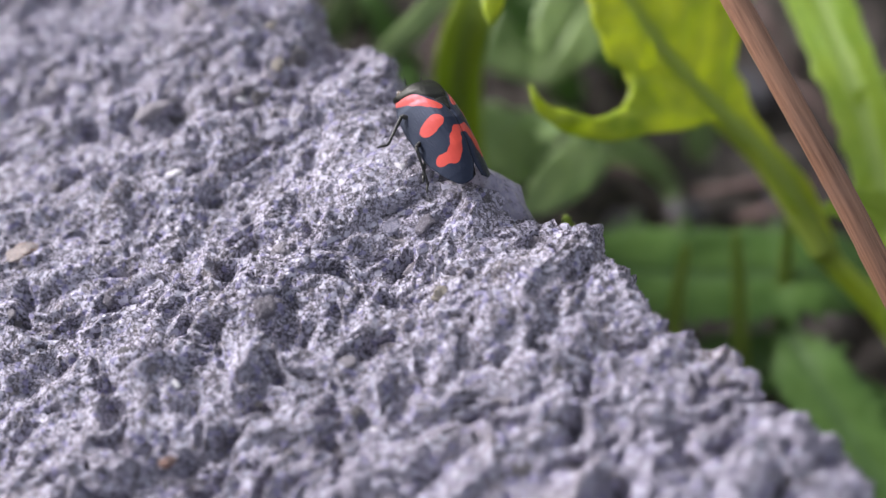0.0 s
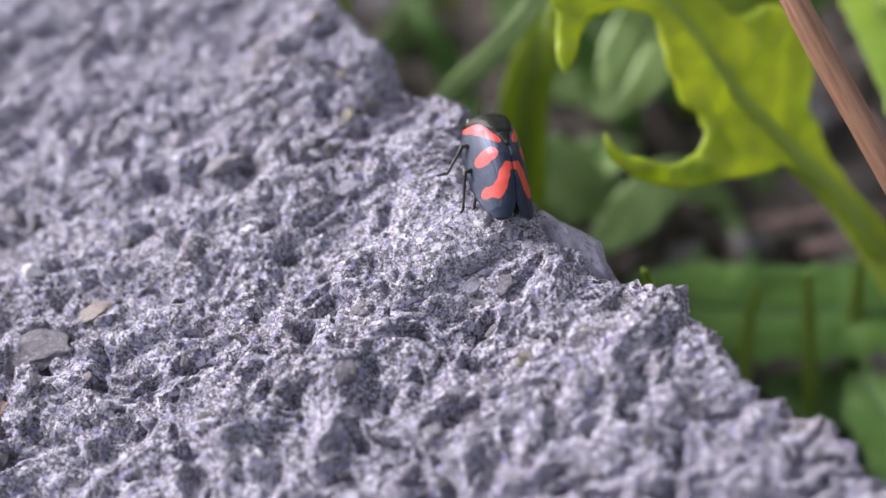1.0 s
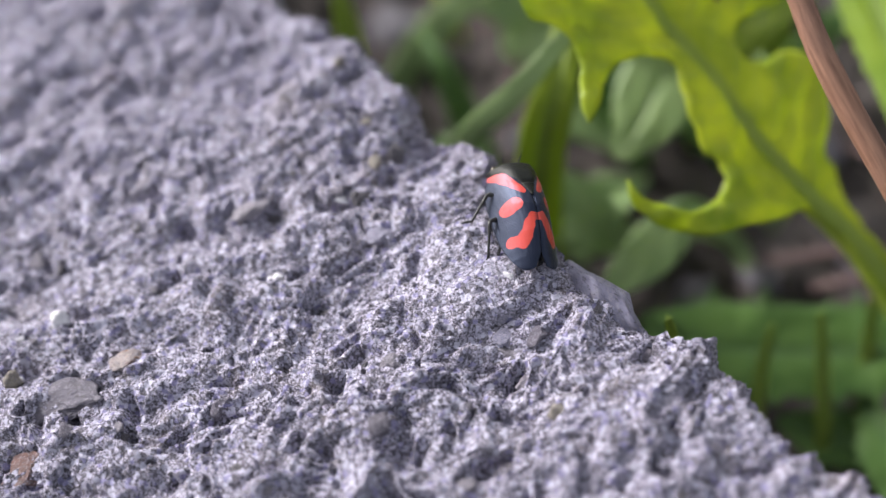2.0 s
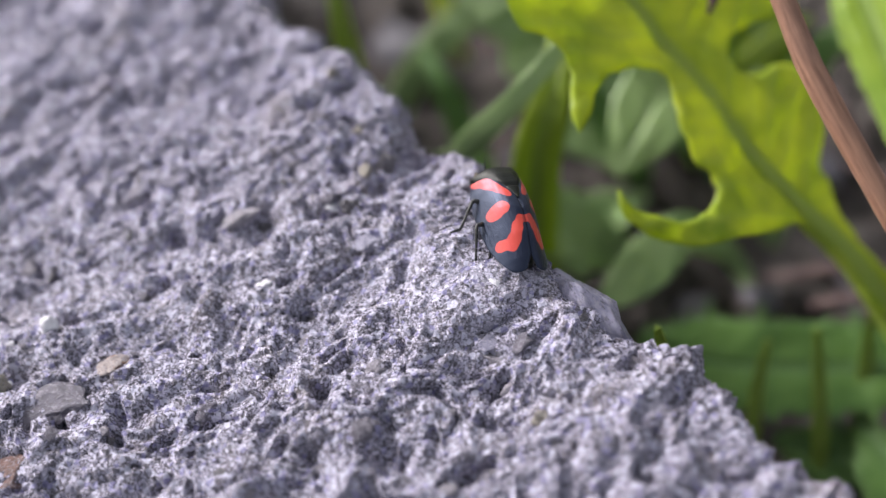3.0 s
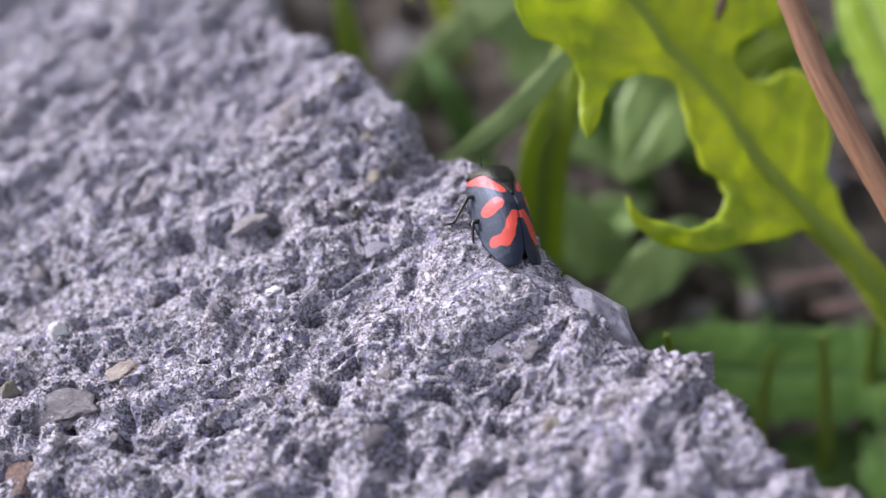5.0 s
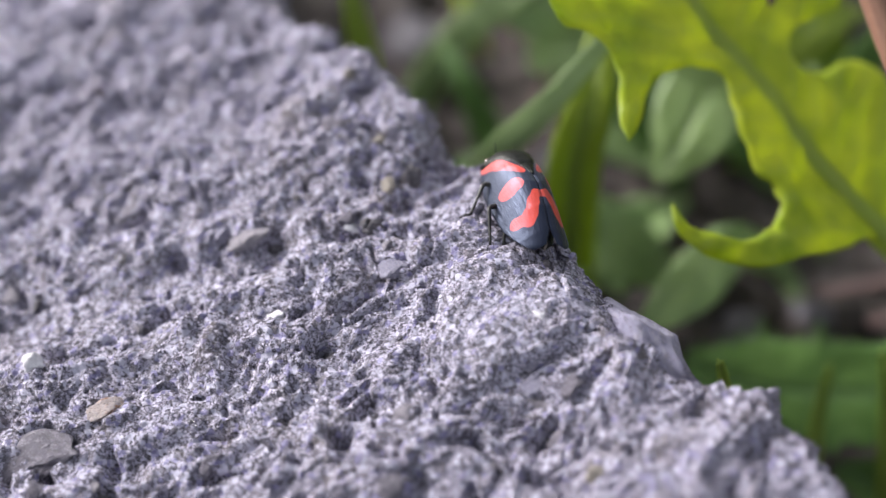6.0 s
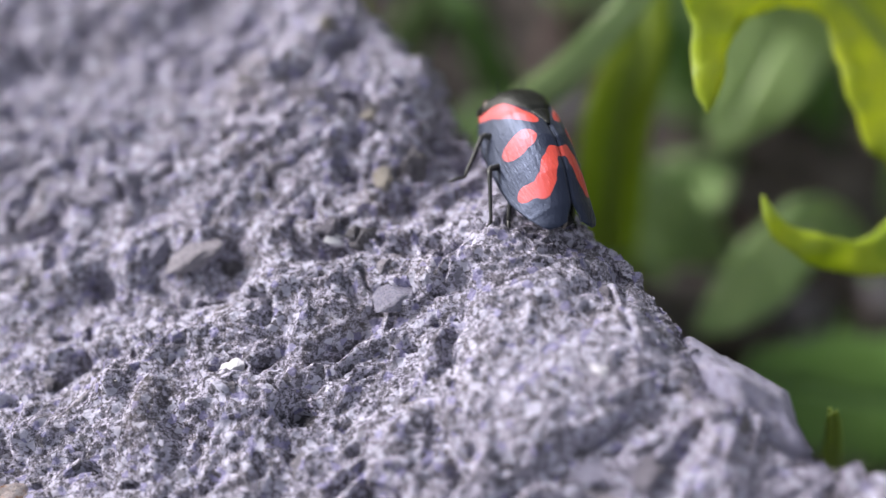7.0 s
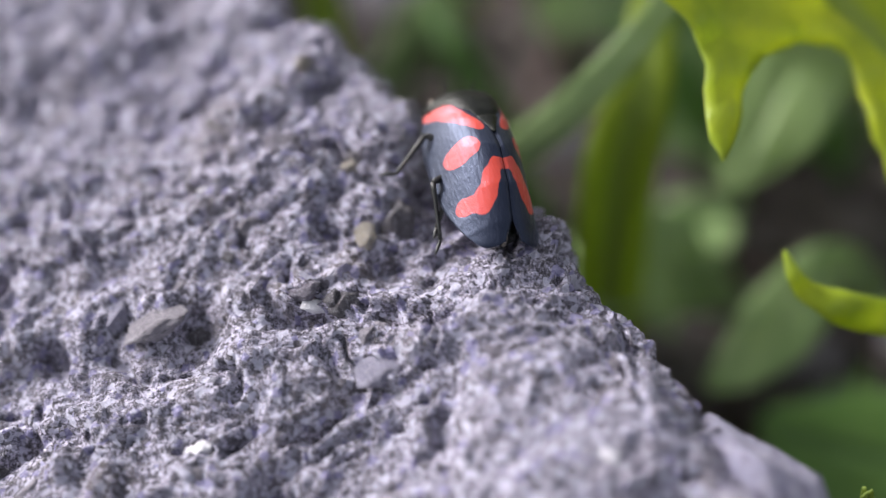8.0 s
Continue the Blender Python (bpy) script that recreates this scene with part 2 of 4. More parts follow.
def tube(ctrl, radii, n=24, sides=10, wobble=0.0, seed=0):
    """Verts and faces of a round stem along control points, closed at its ends."""
    rng = np.random.default_rng(seed)
    p = curve_points(ctrl, n)
    r = np.interp(np.linspace(0, 1, n), np.linspace(0, 1, len(radii)), radii)
    t = unit(np.gradient(p, axis=0))
    ref = np.array([0.31, 0.12, 0.94]) if abs(t[0][2]) < 0.8 else np.array([0.9, 0.4, 0.1])
    a = unit(np.cross(t, ref))
    b = np.cross(t, a)
    ang = np.linspace(0, 2 * np.pi, sides, endpoint=False)
    ring = a[:, None] * np.cos(ang)[None, :, None] + b[:, None] * np.sin(ang)[None, :, None]
    rr = r[:, None] * (1 + wobble * rng.standard_normal((n, sides)))
    v = (p[:, None] + ring * rr[..., None]).reshape(-1, 3)
    f = grid_faces(n, sides, True)
    v = np.vstack([v, p[:1], p[-1:]])
    k = n * sides
    f += [[(j + 1) % sides, j, k] for j in range(sides)] + [[k - sides + j, k - sides + (j + 1) % sides, k + 1] for j in range(sides)]
    return v, f


# ---- plane noise for the stone's relief ----
def lattice(ix, iy, seed):
    h = (ix * 374761393 + iy * 668265263 + seed * 982451653) & 0x7FFFFFFF
    h = ((h ^ (h >> 13)) * 1274126177) & 0x7FFFFFFF
    return ((h ^ (h >> 16)) & 0xFFFFFF) / float(0xFFFFFF)


def vnoise(x, y, seed):
    """Smooth gradient noise, about -0.7 to 0.7."""
    ix, iy = np.floor(x).astype(np.int64), np.floor(y).astype(np.int64)
    fx, fy = x - ix, y - iy
    u, v = fx * fx * fx * (fx * (fx * 6 - 15) + 10), fy * fy * fy * (fy * (fy * 6 - 15) + 10)

    def g(a, b):
        ang = 2 * np.pi * lattice(ix + a, iy + b, seed)
        return np.cos(ang) * (fx - a) + np.sin(ang) * (fy - b)

    return (g(0, 0) * (1 - u) + g(1, 0) * u) * (1 - v) + (g(0, 1) * (1 - u) + g(1, 1) * u) * v


def fbm(x, y, octaves, seed, gain=0.5):
    return sum(gain**k * vnoise(x * 2**k + 17.3 * k, y * 2**k - 9.1 * k, seed + k) for k in range(octaves))


def cells(x, y, seed):
    """Distance to the nearest and the second nearest of scattered seeds, and two numbers for the nearest one."""
    ix, iy = np.floor(x).astype(np.int64), np.floor(y).astype(np.int64)
    d1, d2 = np.full(x.shape, 9.0), np.full(x.shape, 9.0)
    r1, r2 = np.zeros(x.shape), np.zeros(x.shape)
    for a in (-1, 0, 1):
        for b in (-1, 0, 1):
            cx, cy = ix + a, iy + b
            d = np.hypot(cx + lattice(cx, cy, seed) - x, cy + lattice(cx, cy, seed + 7) - y)
            near = d < d1
            d2 = np.where(near, d1, np.minimum(d2, d))
            r1 = np.where(near, lattice(cx, cy, seed + 13), r1)
            r2 = np.where(near, lattice(cx, cy, seed + 29), r2)
            d1 = np.where(near, d, d1)
    return d1, d2, r1, r2


def lump(x, y, x0, y0, r, power=2.0):
    return np.exp(-(np.hypot(x - x0, y - y0) / r) ** power)


def smooth(a, b, x):
    t = np.clip((x - a) / (b - a), 0, 1)
    return t * t * (3 - 2 * t)


# ---- the concrete slab ----
ALONG = np.array((0.713, -0.701))      # along its broken edge
OUT = np.array((0.701, 0.713))         # away from the slab
GROUND_Z = -4.5


NOTCHES = ((-3.5, 0.35, -0.11), (-2.6, 0.24, 0.03), (-1.95, 0.16, 0.02), (-1.36, 0.2, 0.01), (-1.02, 0.22, 0.09), (-0.50, 0.20, -0.06), (0.70, 0.16, 0.07), (1.07, 0.10, -0.13), (1.55, 0.09, 0.06), (1.91, 0.07, 0.05), (2.9, 0.10, 0.08), (3.16, 0.07, 0.11))


def edge_line(s):
    """How far the slab reaches out at s along its edge: spurs and notches on a nearly straight break, and chips along it."""
    e = 0.50 + sum(a * np.exp(-(((s - at) / w) ** 2)) for at, w, a in NOTCHES)
    e = e + 0.035 * fbm(s * 2.2, s * 0 + 3.3, 4, 51) + 0.03 * fbm(s * 9, s * 0 + 1.7, 3, 61)
    for scale, size, seed in ((5.5, 0.06, 55), (13.0, 0.035, 57)):
        d1, d2, r1, r2 = cells(s * scale, s * 0 + 0.37, seed)
        e = e + size * (r1 - 0.5) * smooth(0.0, 0.18, d2 - d1) + size * 0.5 * (r2 - 0.5) * d1
    return e


def relief(x, y, s, q):
    """Height of the stone's rough face and the tints of its grains."""
    wx, wy = 0.30 * fbm(s * 1.4, q * 1.4, 3, 5), 0.30 * fbm(s * 1.4 + 9, q * 1.4, 3, 6)
    u, v = s + wx, q + wy
    h = 0.17 * fbm(u * 1.0, v * 0.6, 3, 11, 0.45)                           # long ridges across the slab
    h += 0.055 * fbm(u * 2.6, v * 1.7, 3, 21, 0.5)
    w = y - 0.22 * x + wy                                                   # low terraces
    h -= 0.10 * np.abs(fbm(x * 0.75 + wx, w * 2.3, 3, 23, 0.5)) - 0.045
    b1, b2, c1, c2 = cells(x * 2.3 + wx, w * 3.3, 141)                       # dents below the ledges
    h -= np.where(c1 < 0.42, 0.075 * (0.4 + c2) * (1 - smooth(0.04, 0.38, b1 + 0.2 * fbm(u * 8, v * 8, 2, 143))), 0)
    h += 0.020 * np.abs(fbm(u * 5.0, v * 4.2, 3, 25, 0.5)) + 0.020 * fbm(s * 6.5, q * 6.5, 4, 27, 0.6)
    d1, d2, r1, r2 = cells(u * 3.6, v * 3.6, 31)                            # coarse stones and pits
    big = r1 > 0.66
    h += np.where(big, 0.035 * np.clip(1 - (d1 / 0.52) ** 2, 0, 1) ** 0.7 * (0.3 + r2), 0)
    h -= np.where(r1 < 0.12, 0.06 * (1 - smooth(0.06, 0.34, d1 + 0.25 * fbm(u * 9, v * 9, 2, 33))), 0)
    m1, m2, n1, n2 = cells(u * 6.3 + 3, v * 6.3 + 1, 37)                    # angular chips
    h += 0.034 * (n1 - 0.4) * smooth(0.0, 0.30, m2 - m1) + 0.03 * (n2 - 0.5) * (m1 - 0.4)
    h -= np.where(n2 > 0.90, 0.06 * (1 - smooth(0.08, 0.42, m1 + 0.2 * fbm(u * 14, v * 14, 2, 39))), 0)
    e1, e2, g1, g2 = cells(u * 11 + 2 * wx, v * 11 + 2 * wy, 41)            # sand grains
    h += 0.017 * (g1 - 0.35) * smooth(0.0, 0.22, e2 - e1) + 0.008 * (e1 - 0.4) * (g2 - 0.5)
    h -= np.where(g2 > 0.93, 0.05 * (1 - smooth(0.1, 0.5, e1)), 0)
    f1, f2, k1, k2 = cells(s * 25 + wx * 4, q * 25 + wy * 4, 71)
    h += 0.012 * (k1 - 0.3) * smooth(0.0, 0.25, f2 - f1) + 0.011 * fbm(s * 13, q * 13, 4, 81, 0.75)
    coarse = smooth(-0.6, -1.6, y) * smooth(-5.2, -3.6, x + 0.3 * y)        # the rougher stretch towards the near corner
    p1, p2, t1, t2 = cells(u * 3.1 + 5, v * 3.1, 131)
    h -= coarse * np.where(t1 < 0.34, 0.12 * (1 - smooth(0.05, 0.36, p1 + 0.22 * fbm(u * 8, v * 8, 2, 133))), 0)
    h += coarse * np.where(t1 > 0.7, 0.07 * np.clip(1 - (p1 / 0.5) ** 2, 0, 1), 0)
    h *= 1 - 0.45 * lump(x, y, 0.2, 0.0, 0.6, 3)
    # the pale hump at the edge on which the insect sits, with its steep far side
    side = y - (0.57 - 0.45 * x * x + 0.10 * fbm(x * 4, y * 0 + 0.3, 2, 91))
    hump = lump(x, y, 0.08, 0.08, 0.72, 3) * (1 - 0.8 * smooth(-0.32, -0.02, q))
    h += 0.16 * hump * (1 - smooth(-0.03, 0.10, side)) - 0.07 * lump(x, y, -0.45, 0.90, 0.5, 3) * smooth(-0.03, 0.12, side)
    h -= 0.05 * lump(x, y, -0.2, -0.75, 0.5)
    h -= 0.045 * np.exp(-(((s + 0.75) / 0.75) ** 4) - (((q + 0.16) / 0.26) ** 4))
    h += 0.06 * lump(x, y, -1.15, 1.0, 1.1, 3) - 0.13 * smooth(-0.55, 0.05, q) * smooth(-0.9, 0.6, s) * (1 - 0.8 * smooth(1.2, 1.9, s)) - 0.04 * smooth(-0.4, 0.05, q)
    # a hole, a chip, a flat facet
    h -= 0.07 * lump(x, y, -1.80, 0.42, 0.08, 4) + 0.10 * lump(x, y, -0.90, 0.76, 0.11, 4)
    h += 0.08 * lump(x, y, -1.97, 0.46, 0.10, 4) + 0.07 * lump(x, y, -1.32, 0.58, 0.10, 4)
    # tints
    pale, blue, dark, tan = np.array((0.62, 0.60, 0.62)), np.array((0.32, 0.32, 0.37)), np.array((0.21, 0.20, 0.22)), np.array((0.40, 0.36, 0.31))

    def tint(r):
        out = np.empty(r.shape + (3,))
        out[:] = (0.41, 0.395, 0.42)
        for lo, hi, c in ((0.0, 0.16, dark), (0.16, 0.40, blue), (0.40, 0.46, tan), (0.82, 1.0, pale)):
            out[(r >= lo) & (r < hi)] = c
        return out

    mid = smooth(0.62, 0.35, e1)[..., None]
    col = tint(g2) * mid + tint(k2) * (1 - mid)
    col = np.where((big & (d1 < 0.42) & (r2 < 0.45))[..., None], np.array((0.27, 0.265, 0.32)) * (0.85 + 0.3 * k1[..., None]), col)
    amount = 0.25 + 0.55 * mid[..., 0] * (np.abs(g1 - 0.5) * 2)
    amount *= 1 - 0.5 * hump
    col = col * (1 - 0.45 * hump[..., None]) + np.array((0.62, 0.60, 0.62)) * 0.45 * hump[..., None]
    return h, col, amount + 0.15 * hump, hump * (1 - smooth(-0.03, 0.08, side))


def spaced(lo, a, b, hi, step):
    """Coordinates that are fine from a to b and grow coarser outside."""
    mid = np.arange(a, b, step)
    left, right, d = [], [], step
    x = a
    while x > lo:
        d *= 1.25
        x -= d
        left.append(x)
    x, d = mid[-1], step
    while x < hi:
        d *= 1.25
        x += d
        right.append(x)
    return np.r_[left[::-1], mid, right]


def surface(s, q):
    """Points of the slab's skin: q below 0 on top, above 0 down its broken side."""
    e = edge_line(s)
    bend = smooth(-0.10, 0.16, q)
    along_top, down = np.minimum(q, 0) + np.minimum(np.maximum(q, 0), 0.14) * 0.4, -np.maximum(q, 0)
    c = e * smooth(-3.5, 0.0, q) + 0.475 * (1 - smooth(-3.5, 0.0, q)) + along_top - 0.12 * smooth(0.2, 4.0, q)
    x, y = s * ALONG[0] + c * OUT[0], s * ALONG[1] + c * OUT[1]
    h, col, amount, hump_pale = relief(x, y, s, q)
    nz, no = np.cos(bend * 1.45), np.sin(bend * 1.45)
    return np.stack([x + OUT[0] * no * h, y + OUT[1] * no * h, down * (1 - 0.15 * np.exp(-np.maximum(q, 0) * 3)) + nz * h], -1), col, amount, hump_pale


def concrete_slab():
    s = spaced(-40, -6.2, 4.6, 40, 0.0108)
    q = np.r_[spaced(-60, -4.4, 0.35, 4.7, 0.0108)]
    S, Q = np.meshgrid(s, q)
    v, col, amount, hump_pale = surface(S, Q)
    v, col, amount, hump_pale = v.reshape(-1, 3), col.reshape(-1, 3), amount.reshape(-1), hump_pale.reshape(-1)
    # the sides away from the broken edge, down into the soil
    faces = list(grid_faces(len(q), len(s)))
    rim = [i * len(s) for i in range(len(q) - 1, 0, -1)] + list(range(len(s))) + [i * len(s) + len(s) - 1 for i in range(1, len(q))]
    foot = v[rim].copy()
    foot[:, 2] = GROUND_Z - 0.4
    faces += [[rim[i], rim[i + 1], len(v) + i + 1, len(v) + i] for i in range(len(rim) - 1)]
    v, col, amount, hump_pale = np.vstack([v, foot]), np.vstack([col, col[rim]]), np.r_[amount, amount[rim]], np.r_[hump_pale, hump_pale[rim]]
    ob = link_mesh("concrete_slab", v, faces, CONCRETE, attrs={"grain": col, "grainy": amount, "hump_pale": hump_pale})
    tagged(ob, "rough weathered grey concrete slab with broken edge", "slab", kind="structure")
    return ob


def top_z(x, y):
    """Height of the slab's face at a place of the plan."""
    s = x * ALONG[0] + y * ALONG[1]
    c = x * OUT[0] + y * OUT[1]
    q = c - float(edge_line(np.array([s]))[0])
    return float(relief(np.array([x]), np.array([y]), np.array([s]), np.array([q]))[0][0])


def rock_mesh(name, seed, squash=0.7, rough=0.28, flat=0.0):
    """One angular stone of radius 1 cm, as a mesh to share between alike pieces."""
    bm = bmesh.new()
    bmesh.ops.create_icosphere(bm, subdivisions=4 if rough > 0.2 else 3, radius=1.0)
    rng = random.Random(seed)
    cuts = [(Vector((rng.gauss(0, 1), rng.gauss(0, 1), rng.gauss(0, 1))).normalized(), rng.uniform(0.5, 0.8)) for _ in range(11)]
    off = Vector((seed * 3.1, seed * 1.7, seed * 0.9))
    for v in bm.verts:
        p = v.co.copy()
        for n, d in cuts:
            over = p.dot(n) - d
            if over > 0:
                p -= n * over * 0.97
        p *= 1 + rough * noise.noise(p * 1.6 + off) + 0.4 * rough * noise.noise(p * 4 + off) + 0.2 * rough * noise.noise(p * 11 + off)
        p.z *= squash
        v.co = p * CM
    me = bpy.data.meshes.new(name)
    bm.to_mesh(me)
    bm.free()
    me.polygons.foreach_set("use_smooth", np.ones(len(me.polygons), dtype=bool))
    return me


def rock(name, me, mat, place, size, turn, parent=None, label="", category=""):
    copy = me.copy()
    copy.materials.clear()
    copy.materials.append(mat)
    ob = new(name, copy)
    ob.parent = parent
    m = pose(place[0] * CM, place[1] * CM, place[2] * CM, *turn)
    ob.matrix_basis = m @ Matrix.Diagonal((size[0], size[1], size[2], 1))
    if label:
        ob["label"] = label
    if category:
        ob["category"] = category
    return ob


# ---- ground ----
def ground():
    xs = spaced(-4000, -9, 9, 4000, 0.12)
    ys = spaced(-4000, -5, 13, 4000, 0.12)
    X, Y = np.meshgrid(xs, ys)
    near = np.exp(-((np.hypot(X, Y - 4) / 30) ** 2))
    z = GROUND_Z + near * (0.6 * fbm(X * 0.35, Y * 0.35, 3, 101) + 0.35 * fbm(X * 1.3, Y * 1.3, 4, 111, 0.6) - 0.1)
    d1, _, r1, _ = cells(X * 1.4, Y * 1.4, 121)
    z += near * 0.25 * np.where(r1 > 0.5, 1 - smooth(0.1, 0.5, d1), 0)
    ob = link_mesh("ground", np.stack([X, Y, z], -1).reshape(-1, 3), grid_faces(len(ys), len(xs)), SOIL)
    return tagged(ob, "dark crumbly soil with clods", "ground", kind="structure")


# ---- plants ----
def blade_leaf(name, rib, normal, width, mat, rows=150, across=9, cup=0.12, stalk=0.0, tip=0.12, wave=0.05, seed=1, tooth=0.0, ribbed=True, veined=True, label="", category="leaf", group="", parent=None):
    """A leaf along its rib. width: half width along it.
    stalk: the bare share of the rib at its base."""
    p = curve_points(rib, rows)
    t = unit(np.gradient(p, axis=0))
    n0 = unit(np.array(normal, float))
    side = unit(np.cross(t, np.broadcast_to(n0, t.shape)))
    n = np.cross(side, t)
    k = np.linspace(0, 1, rows)
    widths = width if isinstance(width[0], (list, tuple)) else (width, width)
    ends = smooth(stalk - 0.01, stalk + 0.08, k) * np.sqrt(np.clip((1 - k) / tip, 0, 1))
    verts, rib_at, side_at = [], [], []
    r = np.linspace(0, 1, across)
    for sgn in (-1, 1):
        given = widths[0 if sgn < 0 else 1]
        w = np.interp(k, np.linspace(0, 1, len(given)), given) * ends + 0.03
        teeth = 1 + tooth * np.maximum(0, vnoise(k * 30, k * 0 + seed + sgn, 200 + seed)) * 2
        margin = p + side * (sgn * w * teeth)[:, None]
        chord = margin - p
        size = np.linalg.norm(chord, axis=1)
        grid = p[:, None] + chord[:, None] * r[None, :, None]
        ripple = wave * vnoise(k[:, None] * 9 + r[None] * 2.2 * sgn, r[None] * 2.0 + k[:, None] * 0 + seed, 300 + seed) * r[None]
        lift = cup * size[:, None] * r[None] * (1 - 0.75 * r[None]) + ripple + 0.05 * np.abs(np.sin(k[:, None] * 40 + 3 * r[None])) * r[None] * (1 - r[None]) * 0.6
        grid = grid + n[:, None] * lift[..., None]
        verts.append(grid.reshape(-1, 3))
        rib_at.append((r[None] * size[:, None]).ravel())
        side_at.append(np.broadcast_to(r[None], (rows, across)).ravel())
    faces = grid_faces(rows, across)
    faces = [f[::-1] for f in faces] + [[a + rows * across for a in f] for f in faces]
    ob = link_mesh(name, np.vstack(verts), faces, mat, parent=parent, attrs={"rib": np.concatenate(rib_at) + (0.0 if ribbed and veined else 0.3), "side": np.concatenate(side_at)}, modifier=0.012)
    if category:
        tagged(ob, label, category, group)
    if not ribbed:
        return ob
    rib_r = np.interp(k, [0, 0.3, 1], [0.075, 0.05, 0.012])
    v, f = tube(p[:: max(1, rows // 40)] - n[:: max(1, rows // 40)] * 0.02, rib_r[:: max(1, rows // 40)], 60, 8)
    link_mesh("midrib", v, f, mat, ob, attrs={"rib": np.full(len(v), 0.0 if veined else 0.3), "side": np.zeros(len(v))})
    return ob


def closed_curve(points, n=5):
    """A smooth closed curve through points of a plane."""
    c = np.asarray(points, float)
    c = np.vstack([c[-1:], c, c[:2]])
    out = []
    for i in range(len(c) - 3):
        p0, p1, p2, p3 = c[i : i + 4]
        for f in np.linspace(0, 1, n, endpoint=False):
            out.append(0.5 * (2 * p1 + (p2 - p0) * f + (2 * p0 - 5 * p1 + 4 * p2 - p3) * f * f + (3 * p1 - p0 - 3 * p2 + p3) * f**3))
    return np.array(out)


def distances(p, line):
    """Distance of each point of a plane from a broken line."""
    a, b = line[:-1], line[1:]
    d = b - a
    t = np.clip(((p[:, None] - a) * d).sum(-1) / np.maximum((d * d).sum(-1), 1e-9), 0, 1)
    return np.linalg.norm(p[:, None] - a - t[..., None] * d, axis=-1).min(1)


def lobed_blade(origin, along, across, rib, left, right, root, mat, label):
    """A broad lobed leaf drawn in its own plane, then waved, cupped about the rib and rolled at the margin."""
    e1, e2 = unit(along), unit(across)
    n0 = np.cross(e1, e2)
    if n0[2] < 0:
        n0 = -n0
    rim = closed_curve(left + right[::-1])
    step = np.gradient(rim, axis=0)
    k = np.arange(len(rim)) / 5.0
    rim = rim + unit(np.c_[-step[:, 1], step[:, 0]]) * (0.05 * np.maximum(0, vnoise(k * 0.9, k * 0 + 0.5, 210)) + 0.018 * vnoise(k * 2.3, k * 0 + 2.5, 211))[:, None]
    spine = curve_points([(u, v, 0.0) for u, v in rib], 80)[:, :2]
    loop = np.vstack([rim, rim[:1]])
    gu, gv = np.meshgrid(np.arange(rim[:, 0].min(), rim[:, 0].max(), 0.045), np.arange(rim[:, 1].min(), rim[:, 1].max(), 0.045))
    p = np.c_[gu.ravel(), gv.ravel()]
    inside = np.zeros(len(p), bool)
    for (ax, ay), (bx, by) in zip(loop[:-1], loop[1:]):
        if ay != by:
            inside ^= ((ay > p[:, 1]) != (by > p[:, 1])) & (p[:, 0] < (bx - ax) * (p[:, 1] - ay) / (by - ay) + ax)
    p = p[inside]
    p = p[distances(p, loop) > 0.022]
    pts = np.vstack([rim, p])
    flat, _, faces, *_ = delaunay_2d_cdt([Vector(q) for q in pts], [], [list(range(len(rim)))], 1, 1e-5)
    q = np.array([tuple(v) for v in flat])
    off, edge = distances(q, spine), distances(q, loop)
    lift = 0.16 * off / (0.5 + off) + 0.13 * fbm(q[:, 0] * 0.9, q[:, 1] * 0.9, 2, 220) + 0.05 * fbm(q[:, 0] * 3.2, q[:, 1] * 3.2, 3, 225)
    # side veins, sunk into the blade, and blade bulging between them
    slant = q[:, 0] * 3.4 - off * 2.6 + 0.5 * fbm(q[:, 0] * 1.5, q[:, 1] * 1.5, 2, 231)
    vein = np.abs((slant % 1.0) - 0.5) * 2
    lift += 0.028 * np.sqrt(1 - np.clip(1 - vein, 0, 1)) * smooth(0.04, 0.3, off) - 0.04 * np.exp(-edge / 0.035)
    v3 = np.asarray(origin) + q[:, :1] * e1 + q[:, 1:] * e2 + lift[:, None] * n0
    ob = link_mesh("lobed_leaf", v3, faces, mat, attrs={"rib": off, "side": np.exp(-edge / 0.03), "vein": smooth(0.72, 1.0, 1 - np.abs(1 - vein)) * smooth(0.05, 0.2, off)}, modifier=0.014)
    tagged(ob, label, "leaf")
    line = np.asarray(origin) + spine[:, :1] * e1 + spine[:, 1:] * e2 - 0.045 * n0
    v, f = tube(line[::4], np.interp(np.linspace(0, 1, 20), [0, 0.4, 1], [0.13, 0.095, 0.05]), 70, 12)
    link_mesh("midrib", v, f, mat, ob, attrs={"rib": np.zeros(len(v)), "side": np.zeros(len(v)), "vein": np.zeros(len(v))})
    v, f = tube([root, line[0] * 0.55 + np.asarray(root) * 0.45 + np.array((0.08, 0.1, 0.0)), line[0], line[3]], [0.14, 0.12, 0.105, 0.08], 40, 10)
    link_mesh("leaf_stalk", v, f, mat, ob, attrs={"rib": np.zeros(len(v)), "side": np.zeros(len(v)), "vein": np.zeros(len(v))})
    return ob


def grass_blade(ctrl, width, mat, label, cup=0.2):
    ob = blade_leaf("grass_blade", ctrl, (0.2, -0.6, 0.75), [width, width, width * 0.8, width * 0.45], mat, rows=50, across=5, cup=cup, tip=0.5, wave=0.02, label=label, category="grass")
    ob["group"] = "grass blades behind the slab"
    return ob


